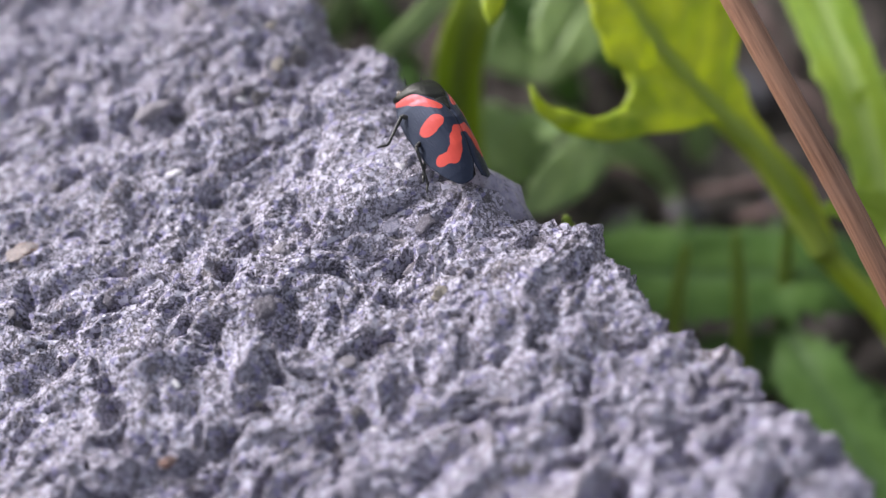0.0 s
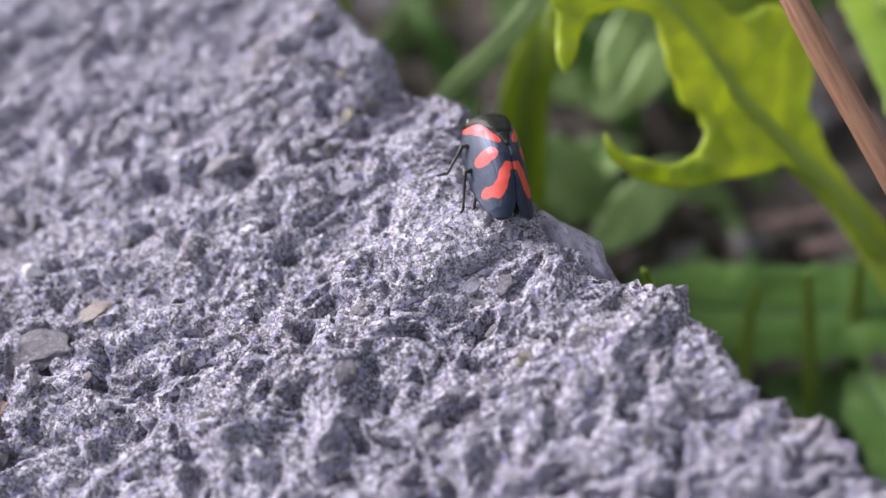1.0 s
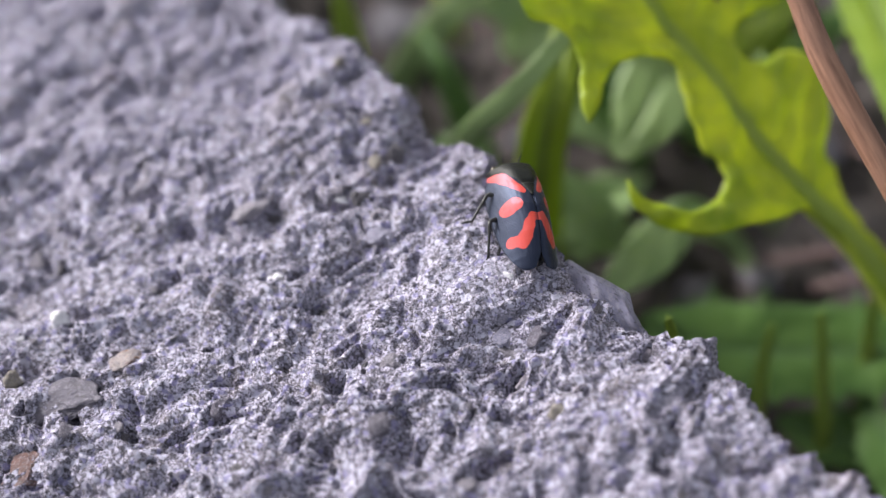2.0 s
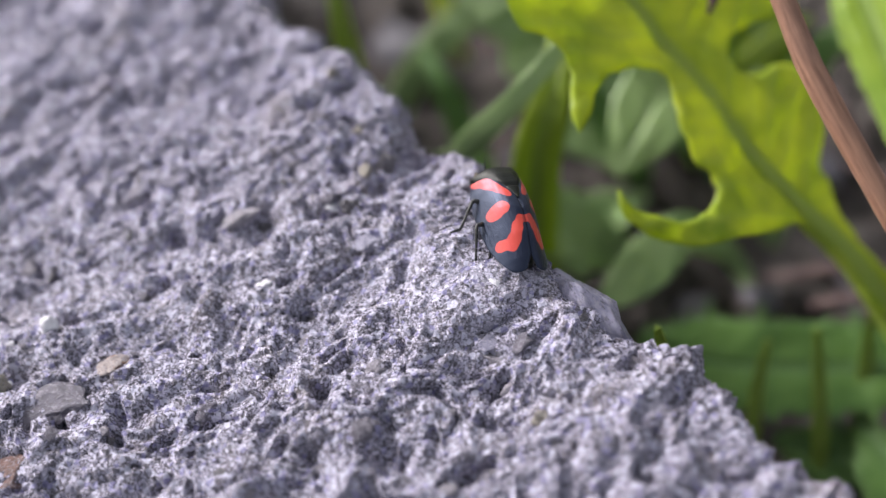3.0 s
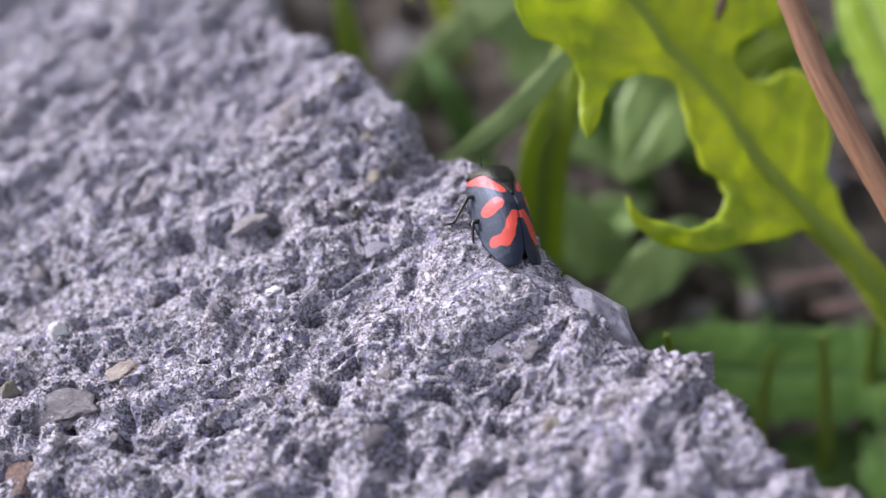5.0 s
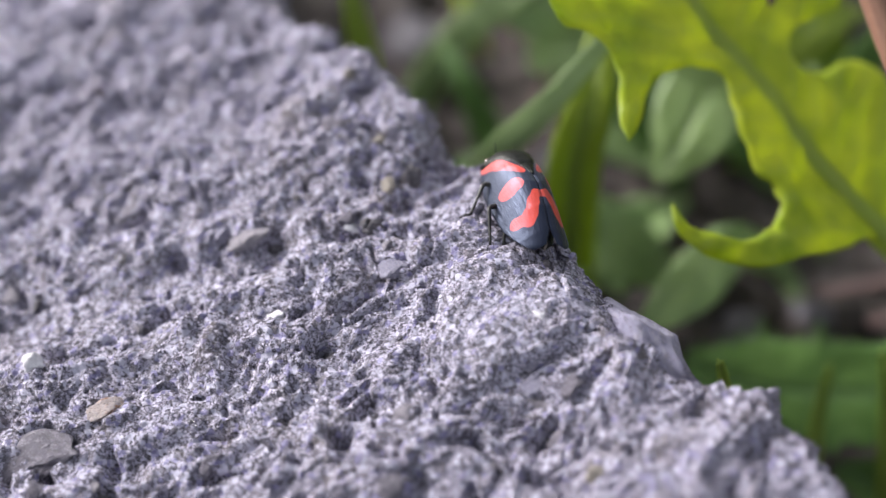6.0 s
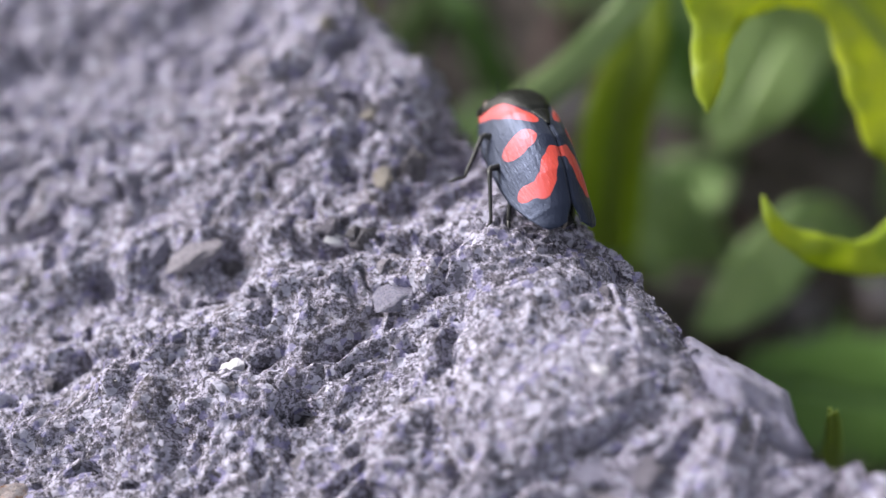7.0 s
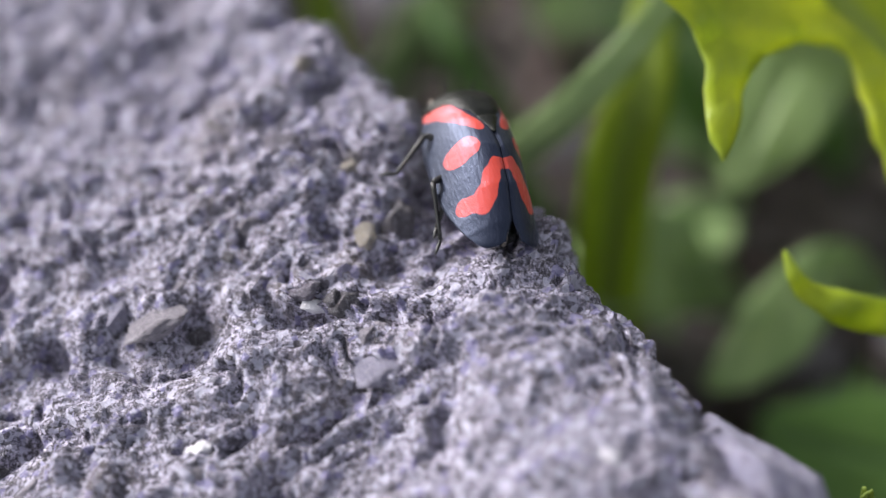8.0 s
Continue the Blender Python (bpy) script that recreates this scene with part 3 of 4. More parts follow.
def lobe(parent, spine, width, mat, seed, normal=(0.1, -0.55, 0.83)):
    """A lobe of a leaf, along its own vein."""
    return blade_leaf("lobe", spine, normal, width, mat, rows=70, across=9, tip=0.3, cup=0.0, wave=0.02, stalk=-1.0, ribbed=False, seed=seed, category="", parent=parent)


def plants():
    # the bright lobed leaf beside the slab; its rib runs from the soil up and away
    leaf = lobed_blade(
        (1.916, 2.082, -1.038), (-0.61, 0.452, 0.651), (-0.516, -0.85, 0.107),
        [(-2.57, -0.03), (-1.53, -0.16), (-0.84, -0.07), (0, 0), (0.89, -0.01), (1.56, -0.05), (2.05, -0.16), (2.57, -0.31)],
        # the margin on either side of the rib, from the stalk to the tip: hooked lobes with deep bays between them
        [(-2.01, 0.02), (-1.55, -0.03), (-1.14, -0.02), (-0.88, 0.07), (-0.74, 0.39), (-0.54, 0.71), (-0.33, 1.1), (-0.08, 1.34), (0.2, 1.45), (0.41, 1.44), (0.51, 1.34), (0.35, 1.36), (0.03, 1.21), (-0.11, 1.02), (-0.16, 0.81), (-0.12, 0.66), (0.02, 0.57), (0.21, 0.58), (0.51, 0.5), (0.7, 0.38), (0.89, 0.25), (1.07, 0.36), (1.19, 0.57), (1.24, 0.79), (1.17, 1.08), (1.08, 1.36), (1.28, 1.22), (1.5, 1), (1.77, 0.95), (1.98, 1.08), (2.2, 1.09), (2.38, 0.97), (2.58, 0.64), (2.72, 0.11), (2.69, -0.43)],
        [(-2.52, -0.2), (-1.85, -0.34), (-1.37, -0.35), (-1.13, -0.38), (-0.95, -0.45), (-0.69, -0.54), (-0.46, -0.77), (-0.24, -0.98), (0.06, -1), (0.24, -0.82), (0.33, -0.52), (0.48, -0.38), (0.65, -0.45), (0.73, -0.61), (0.7, -0.81), (0.61, -1.05), (0.72, -1.27), (0.96, -1.51), (1.26, -1.26), (1.53, -1.34), (1.84, -1.07), (2.26, -1)],
        (4.7, 0.2, -4.5), LEAF_BRIGHT, "bright yellow-green lobed leaf with duller midrib beside the slab",
    )
    leaf = blade_leaf(
        "lobed_leaf",
        [(4.6, -0.6, -4.4), (4.2, -0.1, -3.2), (4.05, 0.39, -2.47), (3.92, 1.15, -2.17), (3.71, 2.08, -1.85), (3.39, 3.19, -1.63), (3.12, 4.02, -1.36), (2.9, 4.9, -1.1)],
        (-0.1, -0.5, 0.83),
        [0.05, 0.08, 0.16, 0.18, 0.22, 0.26, 0.30, 0.2],
        LEAF_LIME, rows=180, across=10, seed=4, tooth=0.3,
        label="yellow-green lobed leaf behind the dry stem",
    )
    for at, end, seed in (((3.95, 1.0, -2.2), (3.35, 0.95, -2.0), 21), ((3.75, 1.95, -1.9), (4.5, 2.4, -1.9), 24), ((3.4, 3.2, -1.6), (4.2, 3.6, -1.6), 25)):
        mid = [(a + b) / 2 + c for a, b, c in zip(at, end, (0, 0.06, 0.04))]
        lobe(leaf, [at, mid, end], [0.20, 0.16, 0.10, 0.03], LEAF_LIME, seed)
    # oval dull leaves behind it
    for rib, width, seed in (
        ([(1.9, 4.6, -4.3), (1.64, 4.86, -3.49), (1.36, 3.79, -1.75), (1.15, 3.37, -1.85), (0.94, 2.93, -1.97), (0.71, 2.62, -2.14)], [0.05, 0.1, 0.31, 0.37, 0.35, 0.2], 5),
        ([(2.1, 2.8, -4.4), (1.84, 3.03, -4.05), (1.41, 2.3, -2.7), (1.07, 1.89, -2.63), (0.8, 1.58, -2.64), (0.59, 1.43, -2.7)], [0.05, 0.08, 0.19, 0.23, 0.18, 0.1], 6),
        ([(0.9, 3.0, -4.4), (0.45, 2.75, -3.5), (0.20, 2.45, -3.1), (-0.05, 2.15, -3.0)], [0.05, 0.25, 0.40, 0.36, 0.2], 12),
        ([(1.2, 5.6, -4.4), (0.7, 4.9, -3.8), (0.3, 4.5, -3.5), (-0.2, 4.2, -3.5)], [0.06, 0.36, 0.55, 0.5, 0.25], 14),
        ([(0.5, 7.2, -4.4), (0.1, 6.4, -3.8), (-0.4, 5.8, -3.5), (-0.8, 5.3, -3.5)], [0.06, 0.36, 0.55, 0.5, 0.25], 15),
        ([(0.9, 4.0, -4.3), (0.4, 3.0, -3.4), (0.12, 2.5, -2.9), (-0.15, 2.0, -2.7)], [0.05, 0.2, 0.36, 0.34, 0.2], 7),
        ([(0.2, 6.6, -4.3), (-0.4, 5.9, -3.0), (-0.9, 5.6, -2.6), (-1.3, 5.4, -2.5)], [0.05, 0.3, 0.45, 0.4, 0.2], 8),
    ):
        blade_leaf("oval_leaf", rib, (0.1, -0.6, 0.8), width, LEAF_MID, rows=70, across=8, tip=0.3, cup=0.03, veined=False, seed=seed, label="dull mid-green oval leaf near the soil", group="oval leaves near the soil")
    # low deep green leaves
    for rib, width, seed in (
        ([(5.0, 1.6, -4.4), (3.67, 1.36, -3.62), (2.92, 1.33, -3.60), (2.09, 1.32, -3.60), (1.41, 1.38, -3.52), (0.95, 1.55, -3.42)], [0.1, 0.36, 0.42, 0.44, 0.40, 0.25], 9),
        ([(4.6, -1.6, -4.4), (3.97, -0.63, -4.10), (3.68, -0.18, -3.97), (3.34, 0.43, -3.84), (3.10, 1.0, -3.95)], [0.1, 0.3, 0.34, 0.3, 0.12], 10),
        ([(4.4, 0.2, -4.4), (3.30, 0.55, -4.2), (2.83, 0.66, -4.15), (2.30, 0.80, -4.10)], [0.08, 0.22, 0.26, 0.15], 11),
    ):
        blade_leaf("low_leaf", rib, (0.0, -0.35, 0.93), width, LEAF_DARK, rows=140, across=9, tip=0.25, seed=seed, tooth=0.5, label="deep green toothed leaf close to the soil", group="low leaves")
    # grass blades
    grass_blade([(-2.3, 2.9, -4.5), (-2.15, 3.3, -2.6), (-2.09, 3.75, -1.76), (-2.15, 4.1, -1.2), (-2.27, 4.75, -0.47)], 0.13, GRASS, "upright yellow-green grass blade behind the slab")
    grass_blade([(-2.2, 2.0, -4.5), (-1.2, 2.2, -2.2), (-0.61, 2.39, -1.43), (-0.2, 2.45, -1.0), (0.15, 2.6, -0.66), (0.5, 2.9, -0.4), (0.8, 3.2, -0.3)], 0.095, LEAF_MID, "slanting pale green grass blade behind the slab", 0.05)
    grass_blade([(-1.6, 6.4, -4.4), (-1.7, 6.0, -1.2), (-0.91, 4.66, 0.62), (-0.95, 3.68, 0.42), (-1.02, 2.88, 0.10)], 0.09, LEAF_BRIGHT, "bright yellow-green grass tip bending down behind the slab")
    grass_blade([(-0.2, 1.9, -4.4), (-0.05, 2.15, -2.4), (0.05, 2.39, -1.57), (0.21, 2.71, -1.12), (0.29, 3.39, -0.89), (0.32, 4.15, -0.86)], 0.21, GRASS, "broad yellow-green grass blade behind the insect", 0.04)
    grass_blade([(-2.6, 4.9, -4.4), (-1.6, 5.3, -3.0), (-0.5, 5.5, -2.3), (0.8, 5.6, -2.0)], 0.16, LEAF_MID, "slanting green grass blade over the soil")
    grass_blade([(1.40, 0.25, -4.4), (1.38, 0.15, -2.6), (1.32, 0.06, -1.4), (1.27, 0.03, -0.85)], 0.035, GRASS, "thin grass tip at the slab's edge")
    for x, y, lean in ((2.0, 0.6, 0.2), (2.75, 0.75, -0.1), (3.1, 1.1, 0.1)):
        grass_blade([(x, y - 0.3, -4.4), (x + lean * 0.3, y, -3.8), (x + lean * 0.6, y + 0.35, -3.3), (x + lean, y + 0.6, -2.9)], 0.05, GRASS, "thin pale grass stem close to the soil")
    # more blades and leaves rising from the soil further back
    rng = random.Random(21)
    for i in range(16):
        x, y = -1.2 + 3.6 * rng.random(), 3.2 + 3.6 * rng.random()
        a, l = rng.uniform(0.2, 2.9), rng.uniform(1.0, 1.9)
        dx, dy = math.cos(a) * l, math.sin(a) * l * 0.7
        grass_blade([(x, y, -4.5), (x + 0.25 * dx, y + 0.25 * dy, -3.6), (x + 0.6 * dx, y + 0.6 * dy, -2.9), (x + dx, y + dy, -2.7)], rng.uniform(0.10, 0.2), rng.choice((GRASS, LEAF_MID, LEAF_DARK)), "green grass blade rising from the dark soil")
    for i in range(9):
        x, y, a = rng.uniform(-0.8, 2.2), rng.uniform(2.6, 5.5), rng.uniform(0, 6.28)
        dx, dy = math.cos(a) * 0.7, math.sin(a) * 0.7
        mat = rng.choice((LEAF_MID, LEAF_DARK))
        if x + dx > 1.4 and y + dy < 4.0:  # bare soil under the bright leaf
            continue
        blade_leaf("oval_leaf", [(x, y, -4.5), (x + 0.4 * dx, y + 0.4 * dy, -3.8), (x + dx, y + dy, -3.5), (x + 1.5 * dx, y + 1.5 * dy, -3.5)], (0.0, -0.4, 0.9), [0.04, 0.2, 0.34, 0.3, 0.15], mat, rows=50, across=7, tip=0.3, seed=30 + i, label="small green oval leaf close to the soil", group="oval leaves near the soil")
    # a dark dry shred hanging over the bright leaf
    v, f = tube([(1.80, 3.05, 0.02), (1.72, 3.02, -0.06), (1.68, 2.92, -0.14), (1.64, 2.82, -0.22)], [0.04, 0.025, 0.045, 0.015], 16, 8, 0.12, 9)
    tagged(link_mesh("dry_shred", v, f, STRAND), "dark dry plant shred hanging over the leaf", "shred")
    # dry stem leaning over the leaves
    v, f = tube([(5.6, -3.2, -4.5), (4.4, -1.65, -2.0), (3.5, -0.40, -0.62), (2.95, 0.28, 0.14), (2.39, 1.05, 0.83), (2.16, 1.45, 1.2), (1.83, 2.0, 1.7), (1.2, 2.9, 2.4)], [0.10, 0.095, 0.094, 0.088, 0.094, 0.084, 0.08, 0.075], 90, 14, 0.015, 2)
    ring = np.arange(len(v))
    turn = np.abs((ring % 14) / 7.0 - 1.0)
    stem = new("dry_twig")
    tagged(stem, "dry reddish-brown plant stem leaning over the leaves", "twig")
    link_mesh("stalk", v, f, TWIG, stem, attrs={"turn": turn, "length": ring // 14 * 0.012})
    # thin dark strand added along the right, also standing for the stem's shaded half
    v, f = tube([(5.64, -3.17, -4.5), (4.44, -1.62, -2.0), (3.54, -0.36, -0.64), (2.99, 0.32, 0.12), (2.43, 1.09, 0.81), (2.20, 1.49, 1.18), (1.86, 2.04, 1.68), (1.23, 2.93, 2.38)], [0.045, 0.04, 0.04, 0.036, 0.04, 0.036, 0.03, 0.03], 90, 10, 0.03, 6)
    k = np.arange(len(v))
    link_mesh("shade_strand", v, f, STRAND, stem, "dark strand along the stem for its shaded right half", attrs={"turn": np.abs((k % 10) / 5.0 - 1.0), "length": k // 10 * 0.012})


def litter():
    """Dead stalks and stones on the soil."""
    shapes = [rock_mesh("pebble", 40 + i, 0.7) for i in range(4)]
    rng = random.Random(5)
    for i, (x, y, r, mat) in enumerate(((-2.5, 6.6, 0.42, PEB_DARK), (-1.6, 7.4, 0.35, PEB_DARK), (3.3, 2.7, 0.4, PEB_DARK), (2.2, 2.6, 0.3, PEB_DARK), (1.2, 5.8, 0.4, PEB_DARK), (4.6, 3.4, 0.4, PEB_GREY), (1.5, 2.4, 0.3, PEB_DARK), (-0.6, 4.6, 0.3, PEB_DARK), (2.9, 4.4, 0.35, PEB_DARK), (1.3, 1.6, 0.25, PEB_DARK))):
        ob = rock("pebble", shapes[i % 4], mat, (x, y, GROUND_Z + 0.25 * r + 0.1), (r, r * rng.uniform(0.7, 1), r), (0, 0, rng.uniform(0, 360)))
        tagged(ob, "dull grey pebble lying on dark soil", "pebble", group="pebbles on the soil")
    for i in range(14):
        x, y, a, l = rng.uniform(-1.5, 4.5), rng.uniform(2.2, 7), rng.uniform(0, 6.3), rng.uniform(0.8, 2.2)
        z = GROUND_Z + 0.25
        v, f = tube([(x, y, z), (x + l * 0.5 * math.cos(a), y + l * 0.5 * math.sin(a), z + 0.25), (x + l * math.cos(a), y + l * math.sin(a), z + 0.05)], [0.05, 0.06, 0.04], 14, 7, 0.08, i)
        tagged(link_mesh("dead_stalk", v, f, DRY), "dry purplish-brown dead stalk on the soil", "stalk", group="dead stalks on the soil")


# ---- stones set in the slab ----
def slab_stones(slab):
    shapes = [rock_mesh("stone", 60 + i, 0.75, 0.3) for i in range(6)]

    def put(x, y, rx, ry, rz, mat, label="", up=0.0, turn=(0, 0, 0), kind=0):
        return rock("stone", shapes[kind % 6], mat, (x, y, top_z(x, y) + up), (rx, ry, rz), turn, slab, label)

    put(-2.70, -0.95, 0.15, 0.10, 0.11, PEB_PINK, "pale pink pebble with an orange spot", 0.02, (0, 10, 30), 1)
    put(0.56, -1.24, 0.075, 0.07, 0.06, PEB_TAN, "small tan pebble", 0.02, (0, 0, 40), 2)
    put(-1.22, 0.50, 0.075, 0.04, 0.032, PEB_WHITE, "white quartz chip", 0.035, (20, 30, 10), 3)
    put(-3.25, -0.65, 0.07, 0.11, 0.05, PEB_WHITE, "", 0.03, (25, 0, 20), 4)
    put(-3.53, -1.15, 0.09, 0.08, 0.09, PEB_TAN, "round brown pebble", 0.01, (0, 0, 0), 5)
    put(-3.18, -1.86, 0.19, 0.17, 0.12, PEB_RUST, "rust-brown stone", -0.01, (0, 0, 60), 0)
    put(-1.08, -2.61, 0.07, 0.05, 0.05, PEB_RUST, "", 0.03, (0, 0, 10), 1)
    put(0.85, -0.29, 0.46, 0.27, 0.28, PEB_BLUE, "smooth blue-grey stone in the broken edge", -0.11, (8, 16, -46), 2)
    put(-0.90, 0.19, 0.12, 0.10, 0.05, PEB_BLUE, "pale blue-grey chip", 0.02, (0, 0, 30), 3)
    put(-3.13, -1.29, 0.38, 0.26, 0.07, PEB_PLUM, "flat purple-grey stone facet", -0.03, (4, -8, 20), 4)
    put(-1.49, 1.90, 0.06, 0.05, 0.05, PEB_TAN, "", 0.03, (0, 0, 0), 5)
    put(-1.14, 1.25, 0.045, 0.045, 0.04, PEB_TAN, "", 0.03, (0, 0, 0), 0)
    put(-1.05, 0.91, 0.06, 0.09, 0.05, PEB_TAN, "", -0.01, (0, 0, 20), 1)
    put(-0.89, 1.03, 0.11, 0.14, 0.10, PEB_DARK, "dark angular stone", -0.03, (30, 10, 10), 2)
    put(-1.98, 0.40, 0.19, 0.10, 0.07, PEB_GREY, "pale wedge-shaped stone", 0.0, (-6, -14, 20), 3)
    # dark stone standing for the wedge's broken right end, turned from the light
    put(-1.80, 0.40, 0.075, 0.085, 0.07, PEB_DARK, "broken end of a stone, its shade put into the dark colour", 0.0, (10, 20, 10), 2)
    put(-1.06, 0.52, 0.09, 0.08, 0.07, PEB_DARK, "", -0.01, (20, 20, 40), 2)
    put(-1.13, 0.53, 0.07, 0.07, 0.08, PEB_DARK, "", -0.01, (20, 30, 70), 4)
    put(-0.65, -1.46, 0.12, 0.09, 0.08, PEB_PLUM, "", -0.02, (10, -20, 70), 5)
    put(0.12, -0.65, 0.10, 0.08, 0.06, PEB_BLUE, "", -0.02, (10, 10, 30), 1)
    put(0.37, -0.63, 0.12, 0.10, 0.07, PEB_PLUM, "", -0.02, (-15, 10, 80), 0)
    rng = random.Random(11)
    mats = [PEB_BLUE] * 4 + [PEB_DARK] * 6 + [PEB_GREY] * 6 + [PEB_WHITE] * 2 + [PEB_PLUM] * 2
    n = 0
    while n < 190:
        x, y = rng.uniform(-5.0, 3.2), rng.uniform(-2.8, 3.2)
        c = x * OUT[0] + y * OUT[1]
        if c > 0.30 or c < -4.0:
            continue
        r = 0.028 + 0.07 * rng.random() ** 2.2
        put(x, y, r * rng.uniform(0.9, 1.5), r, r * rng.uniform(0.7, 1.0), rng.choice(mats), "", -0.5 * r, (rng.uniform(-25, 25), rng.uniform(-25, 25), rng.uniform(0, 360)), rng.randrange(6))
        n += 1


# ---- the insect ----
def dome(name, ys, widths, tops, floors, mat, parent, label="", n=22, bow=None, power=1.9):
    """A rounded shell through cross sections; bow pushes each section's middle forward."""
    rows = []
    s = np.linspace(-1, 1, n)
    fine = np.linspace(0, 1, 26)
    base = np.linspace(0, 1, len(ys))
    Y, W, H, F = (np.array([np.interp(f, base, a) for f in fine]) for a in (ys, widths, tops, floors))
    B = np.interp(fine, base, bow if bow else [0] * len(ys))
    for y, w, h, fl, b in zip(Y, W, H, F, B):
        top = np.c_[w * s, y + b * (1 - s * s), fl + (h - fl) * (1 - np.abs(s) ** power)]
        low = np.c_[w * 0.9 * s[::-1], y + b * (1 - s * s), fl - 0.03 * (1 - s * s)]
        rows.append(np.vstack([top, low]))
    v = np.array(rows)
    f = grid_faces(len(rows), 2 * n, True)
    k = 2 * n
    f += [list(range(k))[::-1], [len(rows) * k - k + j for j in range(k)]]
    return link_mesh(name, v.reshape(-1, 3), f, mat, parent, label)


def mark_amount(a, s):
    """1 inside the red marks of a wing case, 0 outside: a from base to tip, s from the seam to the outer rim."""
    def seg(p, q, r):
        ax, ay, bx, by = p[0], p[1] * 0.44, q[0], q[1] * 0.44
        x, y = a, s * 0.44
        t = np.clip(((x - ax) * (bx - ax) + (y - ay) * (by - ay)) / ((bx - ax) ** 2 + (by - ay) ** 2), 0, 1)
        return np.hypot(x - ax - t * (bx - ax), y - ay - t * (by - ay)) - r

    d = np.minimum(seg((0.0, 0.98), (0.095, 0.68), 0.052), seg((0.095, 0.68), (0.195, 0.33), 0.064))
    d = np.minimum(d, seg((0.400, 0.52), (0.430, 0.68), 0.074))
    for p, q, r in (((0.545, 0.0), (0.555, 0.15), 0.044), ((0.555, 0.15), (0.635, 0.27), 0.050), ((0.635, 0.27), (0.73, 0.40), 0.066), ((0.73, 0.40), (0.775, 0.55), 0.072), ((0.775, 0.55), (0.745, 0.80), 0.050)):
        d = np.minimum(d, seg(p, q, r))
    return np.clip(0.5 - d / 0.06, 0, 1)


HINGE = (0.0, -0.20, 0.25)


def wing_case(sgn, parent):
    na, ns = 120, 48
    a, s = np.linspace(0, 1, na)[:, None], np.linspace(0, 1, ns)[None]
    w = np.interp(a, [0, 0.06, 0.15, 0.3, 0.45, 0.6, 0.72, 0.82, 0.90, 0.955, 0.985, 1.0], [0.186, 0.207, 0.226, 0.240, 0.243, 0.238, 0.227, 0.211, 0.190, 0.166, 0.146, 0.118])
    inner = 0.002 + 0.036 * smooth(0.87, 1.0, a) ** 1.5
    h = np.interp(a, [0, 0.15, 0.4, 0.7, 0.9, 1.0], [0.310, 0.332, 0.335, 0.288, 0.215, 0.165])
    rim = np.interp(a, [0, 0.1, 0.3, 0.7, 1.0], [0.12, 0.06, 0.03, 0.04, 0.11])
    x = inner + (w - inner) * s
    y = 0.385 - 0.840 * a + 0.012 * np.sin(np.pi * s) * smooth(0.8, 1, a) * -1 - 0.28 * (1 - s) ** 1.1 * (1 - a) ** 2
    sx = x / w
    power = np.interp(a, [0, 0.2, 0.6, 1.0], [3.2, 2.9, 2.4, 2.1])
    z = rim + (h - rim) * (1 - sx**power) - 0.006 * np.exp(-(((s - 0.02) / 0.03) ** 2))
    z = z - 0.005 * np.exp(-(((s - 0.60 + 0.2 * a) / 0.035) ** 2)) * smooth(0, 0.15, a) * (1 - a)
    v = np.stack(np.broadcast_arrays(sgn * x, y, z), -1).reshape(-1, 3)
    f = grid_faces(na, ns)
    if sgn > 0:
        f = [q[::-1] for q in f]
    mark = mark_amount(np.broadcast_to(a, (na, ns)), np.broadcast_to(s, (na, ns))).ravel()
    ob = link_mesh("wing_case", v - np.array(HINGE), f, WING, parent, "glossy black wing case with red marks", attrs={"mark": mark}, modifier=0.008)
    ob.location = Vector(HINGE) * CM
    return ob


LEGS = (
    ("foreleg", (0.15, 0.17, 0.10), (0.10, 0.03, 0.02), (0.21, -0.11, -0.13), (0.29, -0.11, -0.16), 0.020),
    ("middle_leg", (0.13, 0.02, 0.07), (0.15, -0.03, 0.02), (0.17, -0.24, -0.14), (0.22, -0.29, -0.17), 0.019),
    ("hind_leg", (0.10, -0.06, 0.06), (0.09, -0.07, 0.00), (0.11, -0.17, -0.11), (0.12, -0.22, -0.13), 0.022),
)


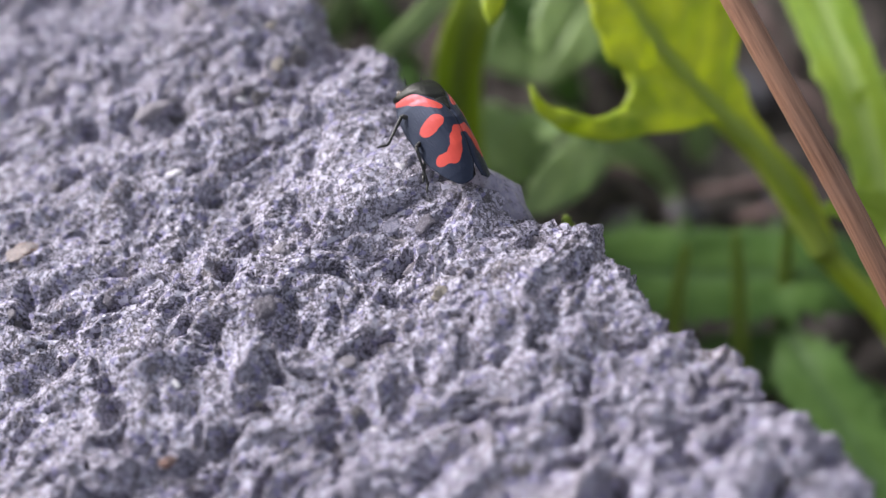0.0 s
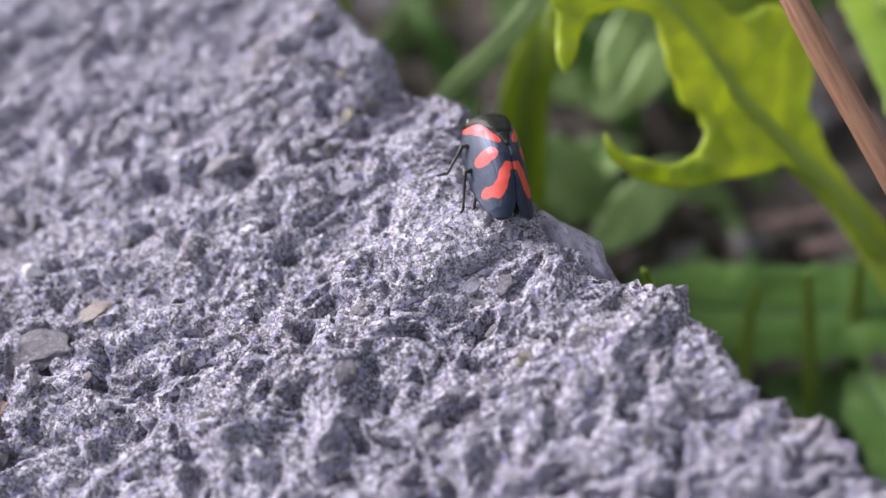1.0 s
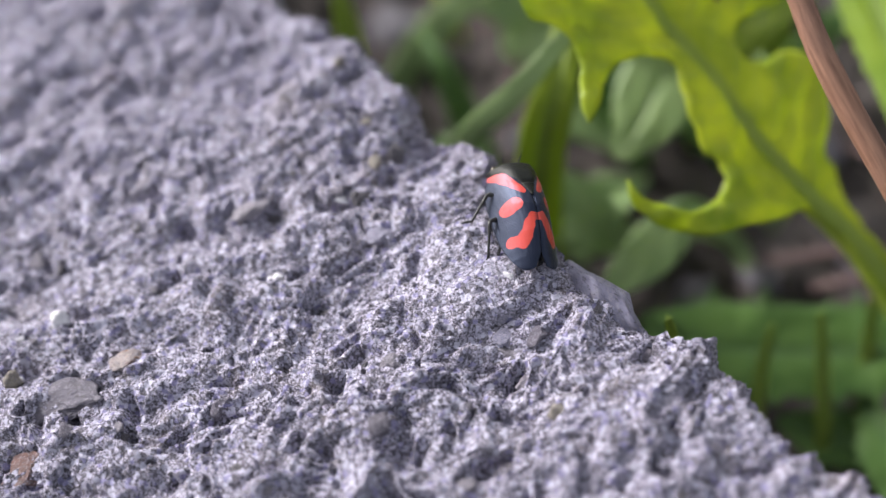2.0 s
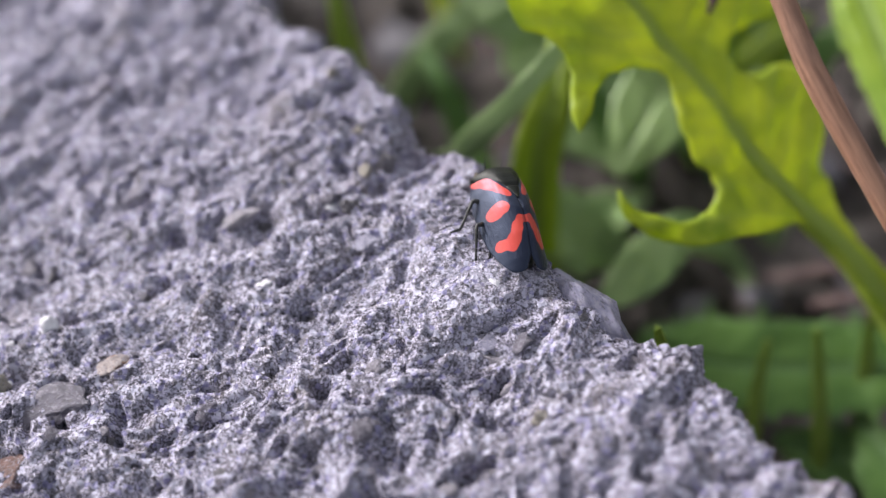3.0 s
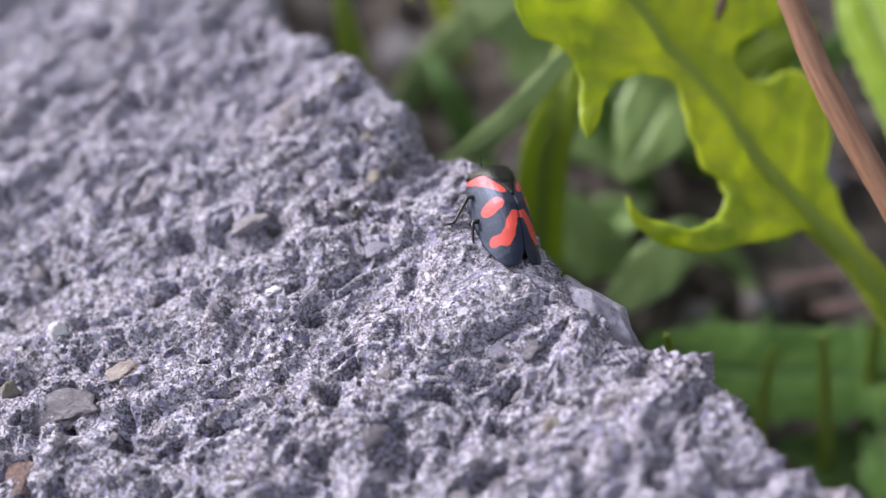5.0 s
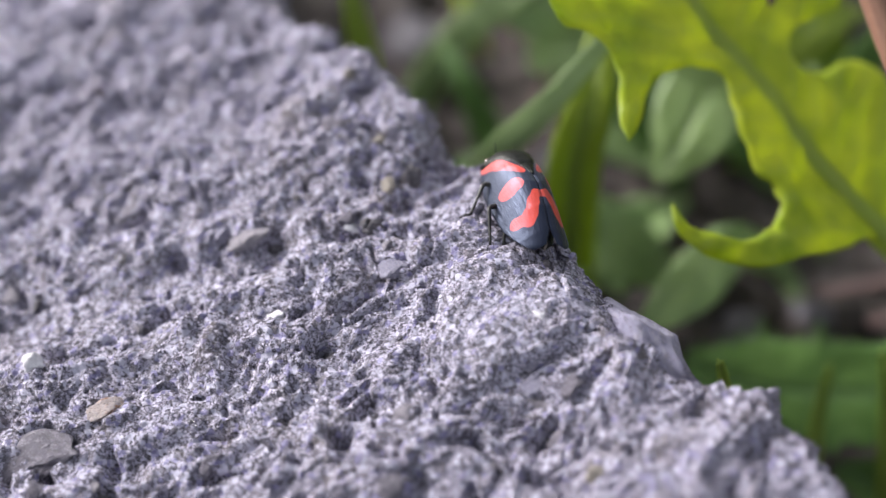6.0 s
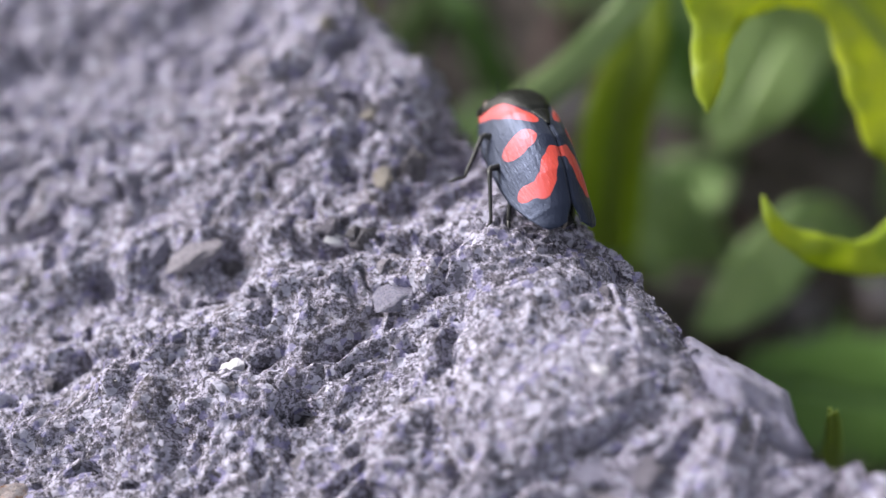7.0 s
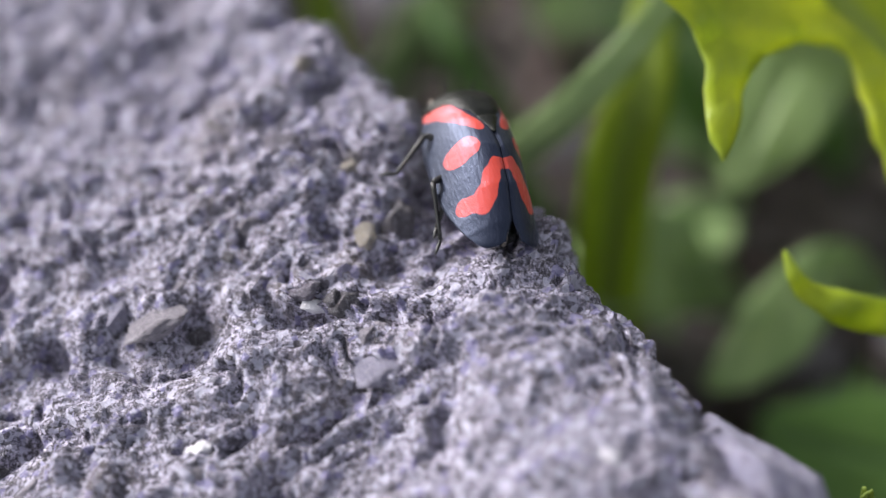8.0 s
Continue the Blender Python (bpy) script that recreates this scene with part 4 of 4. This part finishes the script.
def insect():
    bug = new("froghopper")
    bug.scale = (0.95, 1.02, 1.02)
    tagged(bug, "black and red froghopper walking on the slab's edge", "insect")
    dome("abdomen", [-0.40, -0.3, 0.0, 0.25, 0.36], [0.05, 0.12, 0.18, 0.17, 0.11], [0.14, 0.18, 0.24, 0.24, 0.18], [0.09, 0.06, 0.03, 0.04, 0.08], BLACK, bug)
    tip = dome("abdomen_tip", [-0.006, 0.01, 0.07], [0.006, 0.012, 0.02], [0.015, 0.030, 0.050], [-0.01, -0.02, -0.03], BELLY, bug, "pale tip of the abdomen")
    tip.location = (0, -0.405 * CM, 0.10 * CM)
    back = wing_case(-1, bug)
    wing_case(1, bug)
    dome("pronotum", [0.315, 0.335, 0.36, 0.385, 0.405], [0.150, 0.184, 0.204, 0.208, 0.196], [0.322, 0.332, 0.318, 0.280, 0.232], [0.16, 0.13, 0.11, 0.10, 0.10], BLACK, bug, "black shield with a dull olive sheen", bow=[-0.19, -0.15, -0.08, -0.015, 0.0], power=3.0)
    dome("head", [0.36, 0.390, 0.412, 0.425], [0.200, 0.194, 0.180, 0.150], [0.244, 0.212, 0.172, 0.126], [0.09, 0.07, 0.06, 0.07], BLACK, bug, bow=[0.0, 0.005, 0.01, 0.005], power=3.0)
    # little triangular plate between the wing cases
    n = 12
    k = np.linspace(0, 1, n)[:, None]
    s = np.linspace(-1, 1, 11)[None]
    wide = 0.052 * (1 - k) ** 0.8 + 0.002
    v = np.stack(np.broadcast_arrays(wide * s, 0.150 - 0.11 * k, 0.336 - 0.10 * (wide * s / 0.2) ** 2 + 0.006 * k - 0.010 * s * s), -1).reshape(-1, 3)
    link_mesh("scutellum", v, grid_faces(n, 11), BLACK, bug, modifier=0.008)
    for sgn in (-1, 1):
        bm = bmesh.new()
        bmesh.ops.create_uvsphere(bm, u_segments=16, v_segments=10, radius=0.028 * CM)
        me = bpy.data.meshes.new("eye")
        bm.to_mesh(me)
        bm.free()
        me.materials.append(EYE)
        me.polygons.foreach_set("use_smooth", np.ones(len(me.polygons), dtype=bool))
        eye = new("eye", me)
        eye.parent = bug
        eye.matrix_basis = pose(sgn * 0.158 * CM, 0.395 * CM, 0.150 * CM) @ Matrix.Diagonal((0.8, 1.1, 0.9, 1))
        v, f = tube([(sgn * 0.07, 0.45, 0.17), (sgn * 0.075, 0.475, 0.20), (sgn * 0.085, 0.50, 0.24)], [0.006, 0.004, 0.0015], 12, 6)
        link_mesh("antenna", v, f, LEG, bug)
    legs = {}
    for sgn in (-1, 1):
        for name, hip, knee, ankle, toe, r in LEGS:
            flip = np.array((sgn if sgn < 0 else 0.35, 1, 1))  # the legs of the far side stay tucked in
            pts = [np.zeros(3), np.array(knee) * flip, np.array(ankle) * flip, np.array(toe) * flip]
            v1, f1 = tube([pts[0], pts[1] * 0.5 + np.array((0, 0, 0.008)), pts[1]], [r * 0.8, r, r * 0.75], 10, 8)
            v2, f2 = tube([pts[1], (pts[1] + pts[2]) / 2, pts[2]], [r * 0.75, r * 0.55, r * 0.5], 10, 8)
            v3, f3 = tube([pts[2], (pts[2] + pts[3]) / 2 + np.array((0, 0, 0.004)), pts[3]], [r * 0.45, r * 0.5, r * 0.3], 8, 8)
            vs = np.vstack([v1, v2, v3])
            fs = f1 + [[i + len(v1) for i in q] for q in f2] + [[i + len(v1) + len(v2) for i in q] for q in f3]
            leg = link_mesh(name, vs, fs, LEG, bug)
            leg.location = (sgn * hip[0] * CM, hip[1] * CM, hip[2] * CM)
            legs[name, sgn] = leg
    return bug, legs, back


def bug_pose(tail, head, roll):
    """Pose of the insect from the tip of its wings, the front of its head and its lean to the right."""
    tail, head = Vector(tail) * CM, Vector(head) * CM
    y = (head - tail).normalized()
    x = y.cross(Vector((0, 0, 1))).normalized()
    z = x.cross(y)
    m = Matrix((x, y, z)).transposed().to_4x4() @ pose(0, 0, 0, 0, roll, 0)
    m.translation = tail + (head - tail) * 0.503
    return m @ Matrix.Translation((0, 0, -0.155 * CM))


ground()
SLAB = concrete_slab()
BUG, LEG_PARTS, BACK = insect()
cam.data.dof.focus_object = BACK
plants()
litter()
slab_stones(SLAB)

BUG_ROWS = [
    (0, (0.773, -0.404, 0.190), (0.190, 0.388, 0.365), 26),
    (0.2, (0.797, -0.424, 0.220), (0.255, 0.405, 0.358), 26),
    (0.5, (0.621, -0.257, 0.300), (0.147, 0.624, 0.275), 26),
    (1, (0.450, -0.254, 0.220), (0.121, 0.688, 0.284), 26),
    (1.5, (0.431, -0.247, 0.200), (0.106, 0.695, 0.287), 26),
    (2, (0.411, -0.235, 0.210), (0.089, 0.709, 0.282), 26),
    (2.2, (0.441, -0.207, 0.200), (0.081, 0.722, 0.279), 26),
    (3.3, (0.432, -0.166, 0.180), (0.030, 0.744, 0.276), 26),
    (3.5, (0.420, -0.173, 0.190), (0.044, 0.750, 0.272), 26),
    (4, (0.432, -0.141, 0.200), (0.029, 0.772, 0.252), 26),
    (4.5, (0.306, -0.041, 0.150), (-0.097, 0.873, 0.182), 26),
    (4.7, (0.319, -0.063, 0.160), (-0.080, 0.852, 0.216), 26),
    (5.8, (0.203, 0.139, 0.220), (-0.176, 1.061, 0.143), 28),
    (6, (0.220, 0.222, 0.230), (-0.222, 1.111, 0.113), 28),
    (6.5, (0.171, 0.339, 0.240), (-0.295, 1.214, 0.109), 28),
    (7, (0.021, 0.482, 0.220), (-0.404, 1.381, 0.117), 28),
    (7.5, (-0.136, 0.519, 0.210), (-0.534, 1.433, 0.148), 28),
    (8, (-0.287, 0.734, 0.180), (-0.648, 1.666, 0.147), 28),
]


def motions():
    walk(BUG, [(t, bug_pose(tail, head, roll)) for t, tail, head, roll in BUG_ROWS])
    steps = (0.0, 0.2, 0.4, 0.6, 0.9, 1.3, 2.0, 3.3, 4.2, 4.7, 5.2, 5.7, 5.9, 6.1, 6.3, 6.5, 6.7, 6.9, 7.1, 7.3, 7.5, 7.7, 8.0)
    for (name, sgn), leg in LEG_PARTS.items():
        hip = next(h for n, h, *_ in LEGS if n == name)
        phase = (1 if name == "middle_leg" else -1) * sgn
        rows = []
        for i, t in enumerate(steps):
            size = 14 if t < 0.7 or t > 4.4 else 2
            swing = phase * size * (1 if i % 2 else -1)
            rows.append((t, pose(sgn * hip[0] * CM, hip[1] * CM, hip[2] * CM, 0, 0, swing)))
        walk(leg, rows)


motions()
